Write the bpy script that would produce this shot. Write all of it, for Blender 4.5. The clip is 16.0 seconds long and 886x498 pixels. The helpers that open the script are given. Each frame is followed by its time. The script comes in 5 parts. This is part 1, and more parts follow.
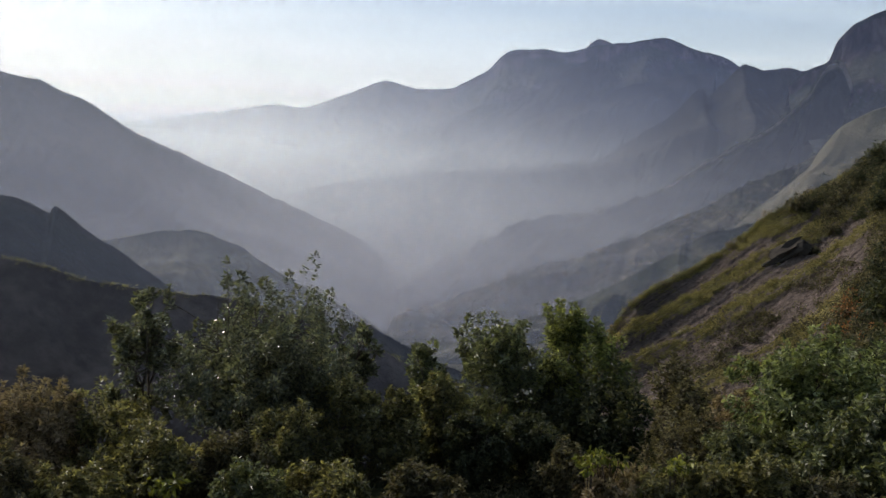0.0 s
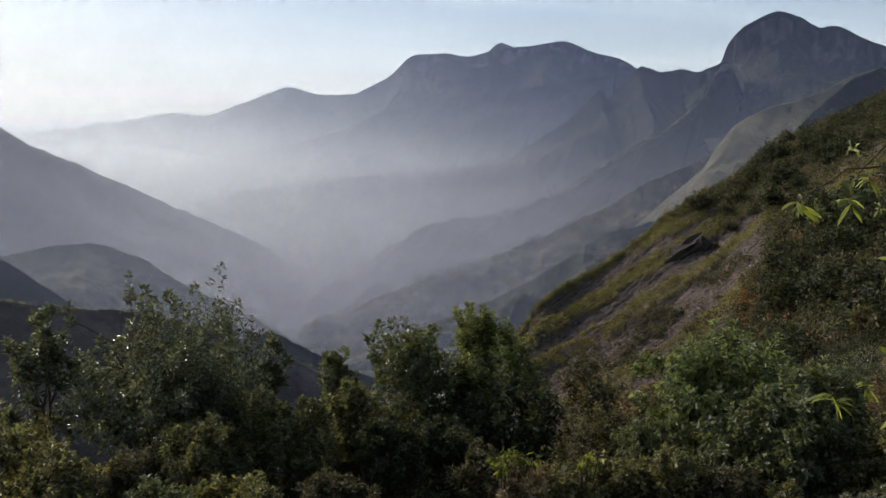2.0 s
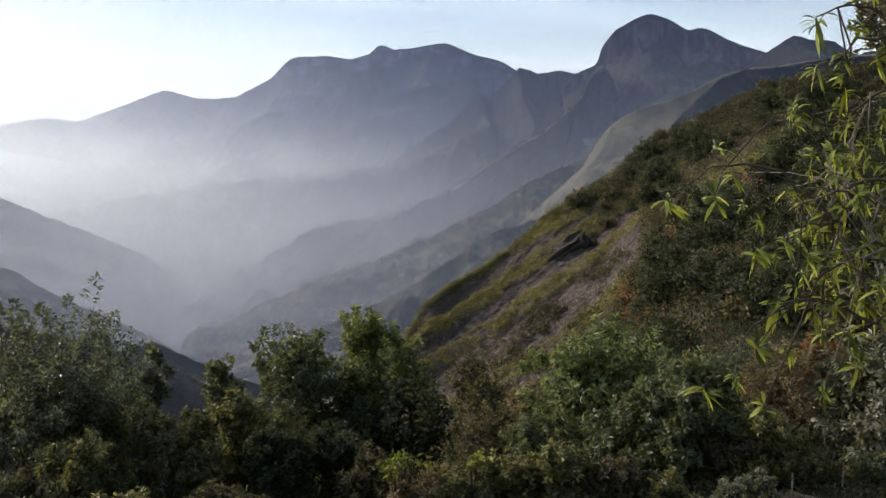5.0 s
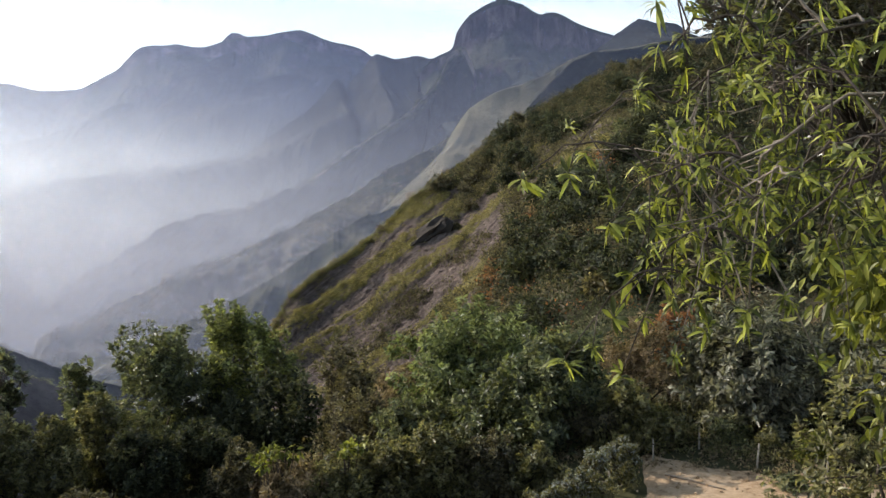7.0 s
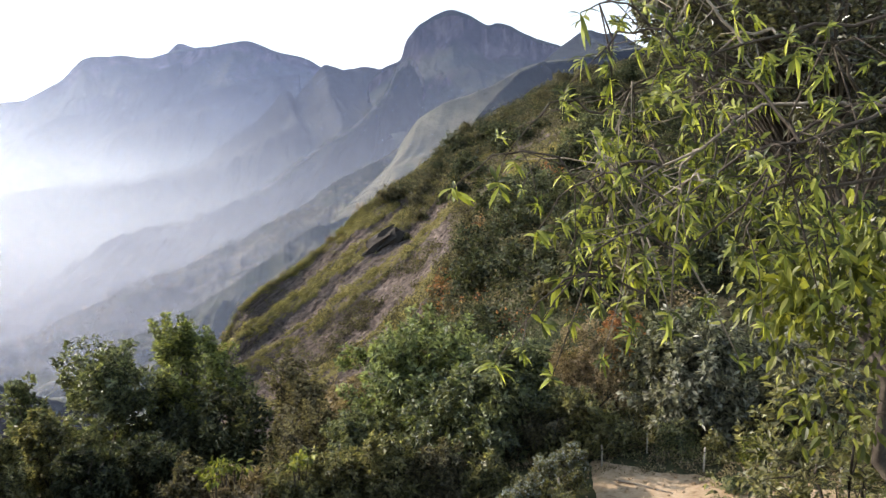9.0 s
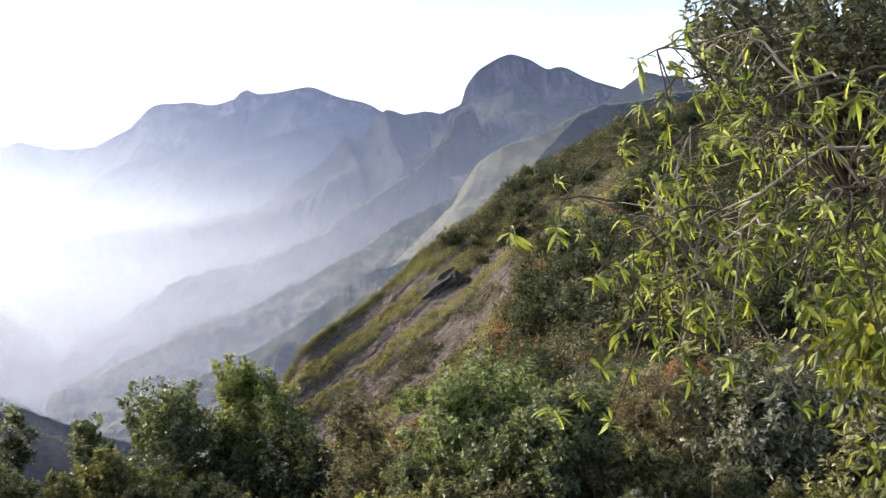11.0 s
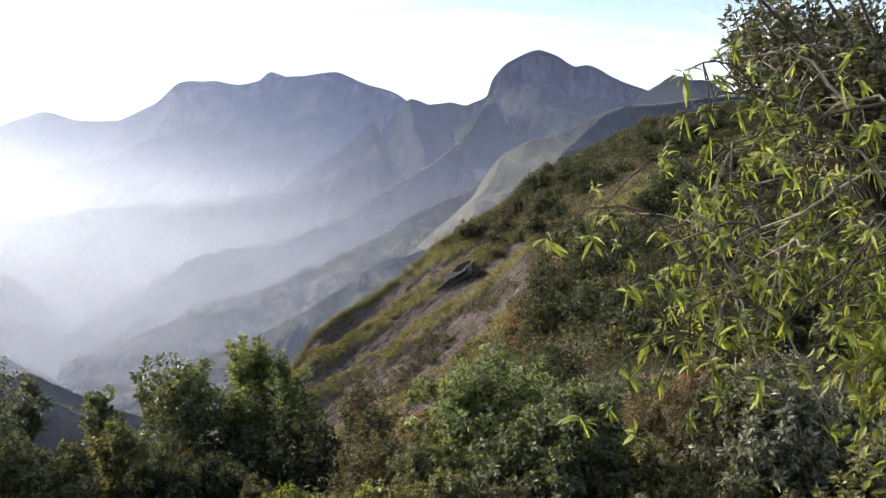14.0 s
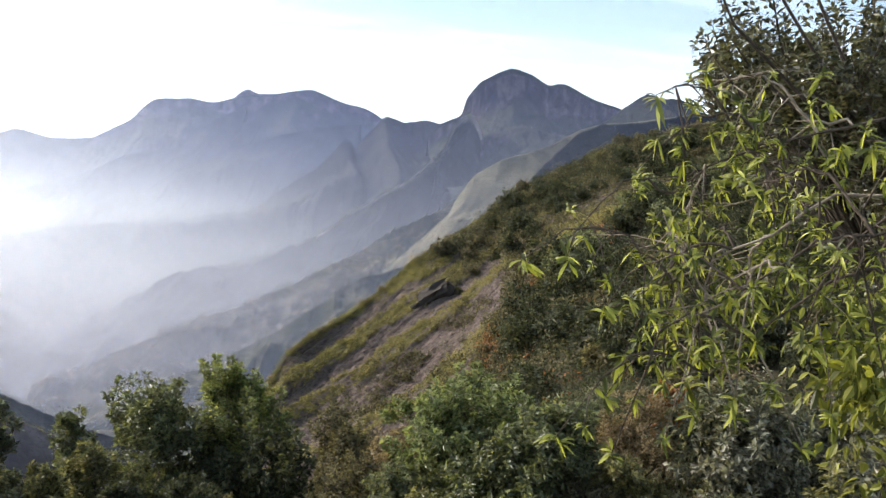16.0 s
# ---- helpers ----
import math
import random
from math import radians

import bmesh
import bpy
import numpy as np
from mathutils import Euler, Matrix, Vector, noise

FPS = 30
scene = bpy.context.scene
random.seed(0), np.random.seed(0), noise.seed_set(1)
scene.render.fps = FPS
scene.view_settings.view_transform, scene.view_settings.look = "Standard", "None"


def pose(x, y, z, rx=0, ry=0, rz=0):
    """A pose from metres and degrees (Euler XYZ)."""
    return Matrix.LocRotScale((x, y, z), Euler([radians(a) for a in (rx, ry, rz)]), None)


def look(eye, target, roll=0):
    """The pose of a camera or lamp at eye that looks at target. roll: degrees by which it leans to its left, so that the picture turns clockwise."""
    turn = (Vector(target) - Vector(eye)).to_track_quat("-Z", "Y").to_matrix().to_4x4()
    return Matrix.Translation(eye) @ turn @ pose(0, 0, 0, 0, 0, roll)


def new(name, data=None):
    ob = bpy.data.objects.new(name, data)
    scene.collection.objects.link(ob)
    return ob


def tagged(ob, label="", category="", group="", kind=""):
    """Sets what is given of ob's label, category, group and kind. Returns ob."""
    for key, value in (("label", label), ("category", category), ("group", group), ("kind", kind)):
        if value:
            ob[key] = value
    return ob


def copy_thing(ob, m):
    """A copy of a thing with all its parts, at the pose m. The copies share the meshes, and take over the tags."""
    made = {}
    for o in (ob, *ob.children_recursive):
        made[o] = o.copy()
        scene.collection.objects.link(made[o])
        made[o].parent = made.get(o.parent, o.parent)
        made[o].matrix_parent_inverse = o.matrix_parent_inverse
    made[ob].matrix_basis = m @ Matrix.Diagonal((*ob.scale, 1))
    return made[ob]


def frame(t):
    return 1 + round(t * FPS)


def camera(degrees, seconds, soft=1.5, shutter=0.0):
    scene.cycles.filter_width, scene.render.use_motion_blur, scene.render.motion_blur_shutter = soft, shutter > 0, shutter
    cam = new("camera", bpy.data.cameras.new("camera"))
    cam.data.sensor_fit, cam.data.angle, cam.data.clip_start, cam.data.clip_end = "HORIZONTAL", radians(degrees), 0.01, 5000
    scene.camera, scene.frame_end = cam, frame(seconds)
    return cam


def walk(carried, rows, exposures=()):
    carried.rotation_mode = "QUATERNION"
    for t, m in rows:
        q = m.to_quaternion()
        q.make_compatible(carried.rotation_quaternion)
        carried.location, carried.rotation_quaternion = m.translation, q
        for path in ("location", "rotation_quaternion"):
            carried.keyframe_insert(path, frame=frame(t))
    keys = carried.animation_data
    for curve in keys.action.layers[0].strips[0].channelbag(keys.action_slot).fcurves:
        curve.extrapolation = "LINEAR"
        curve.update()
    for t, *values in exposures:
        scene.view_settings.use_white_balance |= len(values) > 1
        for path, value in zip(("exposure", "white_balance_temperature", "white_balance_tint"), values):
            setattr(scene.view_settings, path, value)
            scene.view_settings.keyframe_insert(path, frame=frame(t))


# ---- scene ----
cam = camera(48.6, 16.0, soft=1.45)


def view(x, y, z, yaw, pitch, roll):
    """Camera at x, y, z, turned to the left by yaw, up by pitch and leaning left by roll, in degrees."""
    w, p = radians(yaw), radians(pitch)
    way = Vector((-math.sin(w) * math.cos(p), math.cos(w) * math.cos(p), math.sin(p)))
    return look((x, y, z), Vector((x, y, z)) + way, roll)


# seconds; eye in metres, yaw, pitch, roll
PATH = [
    (0.0, view(-0.000, 0.000, 0.000, 0.00, -6.00, 2.00)),
    (0.5, view(0.001, 0.023, 0.006, -1.58, -5.84, 1.64)),
    (1.0, view(-0.000, 0.018, 0.019, -2.86, -5.62, 1.60)),
    (1.5, view(0.004, 0.005, 0.020, -3.83, -5.56, 1.26)),
    (2.0, view(0.007, -0.012, 0.025, -5.36, -5.59, 0.86)),
    (2.5, view(0.013, -0.016, 0.027, -6.92, -5.65, 0.53)),
    (3.0, view(0.042, 0.020, 0.021, -7.89, -5.57, 0.46)),
    (3.2, view(0.042, 0.020, 0.021, -8.06, -5.54, 0.43)),
    (5.3, view(0.044, 0.019, 0.030, -13.28, -5.45, -0.12)),
    (5.5, view(0.044, 0.019, 0.030, -14.15, -5.50, -0.27)),
    (6.0, view(0.030, -0.004, 0.032, -15.55, -5.38, -1.15)),
    (6.5, view(0.045, 0.028, 0.023, -17.21, -5.72, -1.42)),
    (7.0, view(0.045, 0.002, 0.021, -19.99, -6.30, -1.54)),
    (7.5, view(0.056, -0.006, 0.025, -20.12, -5.13, -2.28)),
    (8.0, view(0.074, -0.063, 0.019, -21.79, -6.20, -1.52)),
    (8.2, view(0.074, -0.063, 0.019, -22.84, -6.20, -1.67)),
    (10.3, view(0.088, -0.140, 0.021, -22.74, -4.30, -2.32)),
    (10.5, view(0.088, -0.140, 0.021, -22.77, -3.80, -2.32)),
    (11.0, view(0.073, -0.118, 0.027, -19.46, -3.17, -2.09)),
    (11.5, view(0.072, -0.079, 0.014, -16.67, -4.26, -2.27)),
    (12.0, view(0.061, -0.080, 0.015, -15.28, -4.71, -1.87)),
    (12.5, view(0.063, -0.100, 0.031, -16.97, -4.41, -0.87)),
    (13.0, view(0.059, -0.088, 0.047, -17.66, -3.43, 1.05)),
    (13.5, view(0.031, -0.099, 0.061, -18.25, -3.35, 0.68)),
    (14.0, view(0.013, -0.099, 0.061, -18.47, -3.65, 1.06)),
    (14.5, view(0.006, -0.103, 0.058, -21.04, -3.16, -0.04)),
    (15.0, view(0.043, -0.062, 0.049, -21.33, -3.11, 1.10)),
    (15.5, view(0.018, -0.124, 0.073, -20.69, -2.58, 0.57)),
    (16.0, view(-0.004, -0.124, 0.073, -19.91, -2.58, 1.12)),
]
EXPOSURES = [(0.0, -0.72, 6500, 15), (3.0, -0.68, 6500, 15), (5.5, -0.28, 6500, 15), (8.0, 0.38, 6500, 15), (10.5, 0.8, 6500, 15), (12.0, 0.58, 6500, 15), (16.0, 0.44, 6500, 15)]
walk(cam, PATH, EXPOSURES)

# ---- light ----
SUN_BEARING, SUN_HEIGHT = 47.0, 31.0      # degrees to the left of straight ahead, above the horizon
sb, sh = radians(SUN_BEARING), radians(SUN_HEIGHT)
SUN_WAY = Vector((-math.sin(sb) * math.cos(sh), math.cos(sb) * math.cos(sh), math.sin(sh)))
sun = new("sun", bpy.data.lights.new("sun", "SUN"))
sun.data.energy, sun.data.angle, sun.data.color = 4.9, radians(0.6), (1.0, 0.93, 0.82)
sun.matrix_world = look((0, 0, 0), -SUN_WAY)

world = bpy.data.worlds.new("sky")
scene.world = world
world.use_nodes = True


class Nodes:
    """A small builder for node trees."""

    def __init__(self, tree):
        self.tree = tree
        tree.nodes.clear()

    def add(self, kind, inputs=None, **props):
        n = self.tree.nodes.new(kind)
        for k, v in props.items():
            setattr(n, k, v)
        for k, v in (inputs or {}).items():
            if isinstance(v, bpy.types.NodeSocket):
                self.tree.links.new(v, n.inputs[k])
            else:
                n.inputs[k].default_value = v
        return n

    def math(self, op, a, b=0.0, clamp=False):
        return self.add("ShaderNodeMath", {0: a, 1: b}, operation=op, use_clamp=clamp).outputs[0]

    def mix(self, f, a, b, how="MIX"):
        n = self.add("ShaderNodeMix", None, data_type="RGBA", blend_type=how)
        for k, v in ((0, f), (6, a), (7, b)):
            if isinstance(v, bpy.types.NodeSocket):
                self.tree.links.new(v, n.inputs[k])
            else:
                n.inputs[k].default_value = v
        return n.outputs[2]

    def ramp(self, f, stops):
        n = self.add("ShaderNodeValToRGB", {0: f})
        while len(n.color_ramp.elements) < len(stops):
            n.color_ramp.elements.new(0.5)
        for e, (at, col) in zip(n.color_ramp.elements, stops):
            e.position, e.color = at, (*col, 1) if len(col) == 3 else col
        return n.outputs[0]

    def noise(self, vec, scale, detail=4.0, rough=0.55, dist=0.0):
        return self.add("ShaderNodeTexNoise", {"Vector": vec, "Scale": scale, "Detail": detail, "Roughness": rough, "Distortion": dist}).outputs[0]

    def span(self, v, lo, hi, to_lo=0.0, to_hi=1.0, smooth=True):
        n = self.add("ShaderNodeMapRange", {0: v, 1: lo, 2: hi, 3: to_lo, 4: to_hi}, interpolation_type="SMOOTHSTEP" if smooth else "LINEAR")
        return n.outputs[0]


def build_sky():
    n = Nodes(world.node_tree)
    way = n.add("ShaderNodeTexCoord").outputs["Generated"]
    xyz = n.add("ShaderNodeSeparateXYZ", {0: way})
    up = n.math("MAXIMUM", xyz.outputs[2], 0.012)
    lifted = n.add("ShaderNodeCombineXYZ", {0: xyz.outputs[0], 1: xyz.outputs[1], 2: up}).outputs[0]
    sky = n.add("ShaderNodeTexSky", {"Vector": lifted}, sky_type="NISHITA", sun_disc=False, sun_elevation=sh,
                sun_rotation=-sb, altitude=1500, air_density=1.0, dust_density=6.0, ozone_density=1.2)
    # thin streaks of cirrus: the direction spread out on a high plane
    high = n.math("ADD", up, 0.08)
    flat = n.add("ShaderNodeCombineXYZ", {0: n.math("DIVIDE", xyz.outputs[0], high), 1: n.math("DIVIDE", xyz.outputs[1], high), 2: 0.0}).outputs[0]
    turned = n.add("ShaderNodeMapping", {"Vector": flat, "Rotation": (0, 0, 0.12), "Scale": (0.5, 1.9, 1.0)}).outputs[0]
    streaks = n.noise(turned, 0.9, 5.0, 0.6, 0.5)
    cover = n.span(streaks, 0.38, 0.72, 0.06, 0.6)
    cloud = n.mix(1.0, sky.outputs[0], (1.35, 1.3, 1.25, 1), "MULTIPLY")
    white = n.mix(0.45, cloud, (9.0, 9.4, 9.8, 1))
    colour = n.mix(1.0, n.mix(cover, sky.outputs[0], white), (0.94, 1.03, 1.0, 1), "MULTIPLY")
    # bright haze that whitens the sky towards the horizon
    low = n.math("MULTIPLY", n.math("POWER", 2.718, n.math("MULTIPLY", up, -16.0)), 0.88)
    colour = n.mix(low, colour, (14.2, 14.4, 13.8, 1))
    back = n.add("ShaderNodeBackground", {"Color": colour, "Strength": 0.182})
    n.add("ShaderNodeOutputWorld", {"Surface": back.outputs[0]})


build_sky()


# ---- materials ----
def material(name):
    m = bpy.data.materials.new(name)
    m.use_nodes = True
    return m, Nodes(m.node_tree)


def finish(n, colour, rough=0.9, height=None, depth=0.1, gloss=0.2):
    b = n.add("ShaderNodeBsdfPrincipled", {"Base Color": colour, "Roughness": rough, "Specular IOR Level": gloss})
    if height is not None:
        bump = n.add("ShaderNodeBump", {"Height": height, "Distance": depth, "Strength": 1.0})
        n.tree.links.new(bump.outputs[0], b.inputs["Normal"])
    n.add("ShaderNodeOutputMaterial", {"Surface": b.outputs[0]})


def earth(name, low, mid, high, size, depth, rough=0.95):
    """Hillside seen from afar: scrub, dry grass and bare rock, mottled at three scales."""
    m, n = material(name)
    at = n.add("ShaderNodeTexCoord").outputs["Object"]
    big = n.noise(at, 1.0 / size, 5.0, 0.6, 0.4)
    fine = n.noise(at, 7.0 / size, 5.0, 0.65)
    both = n.math("ADD", n.math("MULTIPLY", big, 0.72), n.math("MULTIPLY", fine, 0.28))
    colour = n.ramp(both, [(0.36, low), (0.5, mid), (0.64, high)])
    # paler ground colour, painted for sunlit strips along crests and sunlit spots
    bare = n.add("ShaderNodeAttribute", None, attribute_name="sunlit_ground").outputs["Fac"]
    bare = n.span(n.math("ADD", bare, n.math("MULTIPLY", n.math("SUBTRACT", fine, 0.5), 0.8)), 0.35, 0.75)
    colour = n.mix(bare, colour, (0.2, 0.165, 0.13, 1))
    finish(n, colour, rough, n.math("ADD", big, n.math("MULTIPLY", fine, 0.25)), depth, 0.1)
    return m


FOREST = earth("forest_slope", (0.02, 0.022, 0.018), (0.03, 0.031, 0.025), (0.048, 0.046, 0.036), 190, 10)
SCRUB = earth("scrub_slope", (0.03, 0.038, 0.016), (0.06, 0.06, 0.032), (0.15, 0.13, 0.08), 60, 6)
# dry grass made paler to stand for a sunlit face
PALE = earth("pale_lit_grass_slope", (0.075, 0.072, 0.05), (0.125, 0.115, 0.078), (0.2, 0.18, 0.12), 120, 6)
# forest darkened in its colour for slopes that lie in shade
SHADED_FOREST = earth("shade_painted_forest", (0.012, 0.015, 0.012), (0.022, 0.025, 0.02), (0.045, 0.044, 0.034), 160, 14)
BARE = earth("bare_brown_slope", (0.04, 0.034, 0.033), (0.07, 0.058, 0.054), (0.115, 0.095, 0.084), 30, 2)
# darker scrub, with the shade put into its colour
DARK = earth("shaded_scrub", (0.026, 0.026, 0.02), (0.05, 0.046, 0.034), (0.095, 0.08, 0.06), 30, 3)


def cliff_material():
    m, n = material("cliff_rock")
    at = n.add("ShaderNodeTexCoord").outputs["Object"]
    tall = n.add("ShaderNodeMapping", {"Vector": at, "Scale": (1.0, 1.0, 0.16)}).outputs[0]
    streak = n.noise(tall, 0.03, 6.0, 0.6, 0.6)
    big = n.noise(at, 0.006, 4.0)
    rock = n.ramp(streak, [(0.3, (0.02, 0.016, 0.02)), (0.5, (0.048, 0.038, 0.042)), (0.68, (0.115, 0.09, 0.088))])
    green = n.ramp(n.noise(at, 0.012, 4.0, 0.6), [(0.35, (0.02, 0.026, 0.017)), (0.65, (0.04, 0.041, 0.029))])
    steep = n.add("ShaderNodeSeparateXYZ", {0: n.add("ShaderNodeNewGeometry").outputs["Normal"]}).outputs[2]
    cover = n.span(n.math("ADD", steep, n.math("MULTIPLY", n.math("SUBTRACT", big, 0.5), 0.8)), 0.5, 0.72)
    finish(n, n.mix(cover, rock, green), 0.9, streak, 12, 0.15)
    return m


CLIFF = cliff_material()


def hillside_material():
    """The near hillside: bands of bare purplish rock between yellow-green grass, along the slope."""
    m, n = material("grass_and_rock_hillside")
    uv = n.add("ShaderNodeTexCoord").outputs["UV"]
    at = n.add("ShaderNodeTexCoord").outputs["Object"]
    lie = n.add("ShaderNodeMapping", {"Vector": uv, "Scale": (1.0, 2.2, 1.0)}).outputs[0]
    tuft = n.noise(lie, 0.8, 6.0, 0.72)
    blot = n.noise(at, 0.11, 4.0, 0.6)
    crag = n.math("ADD", n.math("MULTIPLY", n.noise(lie, 0.4, 7.0, 0.75, 0.8), 0.6), n.math("MULTIPLY", n.noise(at, 2.2, 5.0, 0.75), 0.4))
    cover = n.add("ShaderNodeAttribute", None, attribute_name="grass_cover").outputs["Fac"]
    rocky = n.span(n.math("ADD", cover, n.math("MULTIPLY", n.math("SUBTRACT", tuft, 0.5), 1.5)), 0.62, 0.4)
    rock = n.ramp(crag, [(0.36, (0.05, 0.039, 0.035)), (0.46, (0.15, 0.117, 0.102)), (0.55, (0.25, 0.195, 0.168)), (0.66, (0.38, 0.3, 0.255))])
    grass = n.ramp(n.math("ADD", n.math("MULTIPLY", tuft, 0.55), n.math("MULTIPLY", blot, 0.45)),
                   [(0.36, (0.085, 0.074, 0.032)), (0.46, (0.18, 0.155, 0.062)), (0.56, (0.29, 0.25, 0.1)), (0.7, (0.4, 0.34, 0.165))])
    finish(n, n.mix(rocky, grass, rock), 0.95, n.math("ADD", n.math("MULTIPLY", tuft, 0.5), crag), 1.5, 0.1)
    return m


HILL = hillside_material()
FOLD = earth("brush_slope", (0.026, 0.024, 0.014), (0.052, 0.046, 0.026), (0.105, 0.088, 0.048), 9, 0.8)


def ground_material():
    m, n = material("ground_scrub")
    at = n.add("ShaderNodeTexCoord").outputs["Object"]
    a, b, c = n.noise(at, 0.004, 5.0, 0.6), n.noise(at, 0.05, 5.0, 0.65), n.noise(at, 2.2, 5.0, 0.7)
    f = n.math("ADD", n.math("ADD", n.math("MULTIPLY", a, 0.4), n.math("MULTIPLY", b, 0.35)), n.math("MULTIPLY", c, 0.25))
    finish(n, n.ramp(f, [(0.36, (0.022, 0.028, 0.012)), (0.5, (0.06, 0.058, 0.026)), (0.66, (0.16, 0.125, 0.07))]), 0.95, b, 3.0, 0.1)
    return m


GROUND = ground_material()


def dirt_material():
    m, n = material("bare_dirt")
    at = n.add("ShaderNodeTexCoord").outputs["Object"]
    a, b = n.noise(at, 0.8, 5.0, 0.65), n.noise(at, 7.0, 6.0, 0.7)
    f = n.math("ADD", n.math("MULTIPLY", a, 0.5), n.math("MULTIPLY", b, 0.5))
    finish(n, n.ramp(f, [(0.34, (0.15, 0.095, 0.055)), (0.47, (0.38, 0.265, 0.155)), (0.64, (0.52, 0.385, 0.25))]), 0.95, b, 0.05, 0.1)
    return m


DIRT = dirt_material()


def leaf_material(name, dark, mid, light, through_light=0.35, rough=0.5, gloss=0.3):
    m, n = material(name)
    own = n.add("ShaderNodeNewGeometry").outputs["Random Per Island"]
    at = n.add("ShaderNodeTexCoord").outputs["Object"]
    patch = n.noise(at, 1.3, 3.0)
    f = n.math("ADD", n.math("MULTIPLY", own, 0.65), n.math("MULTIPLY", patch, 0.35))
    colour = n.ramp(f, [(0.2, dark), (0.5, mid), (0.85, light)])
    b = n.add("ShaderNodeBsdfPrincipled", {"Base Color": colour, "Roughness": rough, "Specular IOR Level": gloss})
    t = n.add("ShaderNodeBsdfTranslucent", {"Color": n.mix(1.0, colour, (1.5, 1.5, 0.7, 1), "MULTIPLY")})
    s = n.add("ShaderNodeMixShader", {0: through_light, 1: b.outputs[0], 2: t.outputs[0]})
    n.add("ShaderNodeOutputMaterial", {"Surface": s.outputs[0]})
    return m


LEAF_OLIVE = leaf_material("leaf_olive", (0.06, 0.06, 0.032), (0.14, 0.132, 0.064), (0.29, 0.27, 0.14), 0.46, 0.42, 0.45)
LEAF_DARK = leaf_material("leaf_dark_green", (0.042, 0.05, 0.03), (0.112, 0.124, 0.064), (0.25, 0.262, 0.135), 0.38, 0.45, 0.45)
LEAF_BRIGHT = leaf_material("leaf_fresh_green", (0.052, 0.063, 0.031), (0.142, 0.167, 0.074), (0.295, 0.33, 0.155), 0.4, 0.45, 0.4)
LEAF_LIME = leaf_material("leaf_light_green", (0.052, 0.06, 0.025), (0.145, 0.162, 0.062), (0.31, 0.33, 0.135), 0.46, 0.45, 0.35)
LEAF_GREY = leaf_material("leaf_grey_green", (0.038, 0.039, 0.026), (0.115, 0.115, 0.08), (0.37, 0.36, 0.28), 0.3, 0.45, 0.4)
LEAF_DRY = leaf_material("leaf_dry_brown", (0.1, 0.078, 0.052), (0.2, 0.155, 0.1), (0.36, 0.28, 0.19), 0.3, 0.7, 0.2)
LEAF_RUST = leaf_material("leaf_rust", (0.12, 0.058, 0.03), (0.26, 0.118, 0.055), (0.42, 0.21, 0.1), 0.3, 0.7, 0.2)
LEAF_PEACH = leaf_material("leaf_long_yellow_green", (0.035, 0.044, 0.01), (0.13, 0.15, 0.028), (0.46, 0.47, 0.1), 0.42, 0.5, 0.35)
LEAF_BROAD = leaf_material("leaf_broad_yellow_green", (0.04, 0.048, 0.01), (0.12, 0.132, 0.024), (0.3, 0.3, 0.065), 0.42, 0.5, 0.35)
LEAF_SMALL = leaf_material("leaf_small_dark", (0.024, 0.024, 0.013), (0.06, 0.057, 0.03), (0.16, 0.155, 0.085), 0.3, 0.35, 0.6)
LEAF_PALE = leaf_material("flower_pale_grey", (0.12, 0.13, 0.09), (0.24, 0.25, 0.22), (0.42, 0.42, 0.42), 0.25, 0.7, 0.2)
LEAF_WOOD = leaf_material("leaf_dark_wood", (0.048, 0.044, 0.03), (0.11, 0.098, 0.06), (0.22, 0.19, 0.115), 0.32, 0.6, 0.2)
# dark leaf colour; on lower trees and bushes it paints their deep shade
LEAF_SHADE = leaf_material("leaf_dark_shade_tone", (0.02, 0.024, 0.015), (0.05, 0.057, 0.031), (0.115, 0.12, 0.068), 0.3, 0.6, 0.2)
LEAF_TREE = leaf_material("leaf_glinting_grey_green", (0.035, 0.04, 0.026), (0.085, 0.092, 0.052), (0.25, 0.255, 0.17), 0.36, 0.32, 0.7)
GRASS = leaf_material("grass_yellow", (0.105, 0.096, 0.038), (0.25, 0.218, 0.09), (0.43, 0.365, 0.17), 0.35, 0.7, 0.2)


def bark_material(name, dark, light):
    m, n = material(name)
    at = n.add("ShaderNodeTexCoord").outputs["Object"]
    a, b = n.noise(at, 6.0, 5.0, 0.7), n.noise(at, 30.0, 4.0, 0.7)
    finish(n, n.ramp(n.math("ADD", n.math("MULTIPLY", a, 0.6), n.math("MULTIPLY", b, 0.4)), [(0.35, dark), (0.65, light)]), 0.85, b, 0.01, 0.2)
    return m


BARK = bark_material("bark_brown", (0.03, 0.022, 0.016), (0.1, 0.08, 0.06))
BARK_PALE = bark_material("bark_pale", (0.1, 0.08, 0.06), (0.32, 0.27, 0.21))
POST = bark_material("weathered_wood", (0.2, 0.17, 0.12), (0.48, 0.42, 0.33))


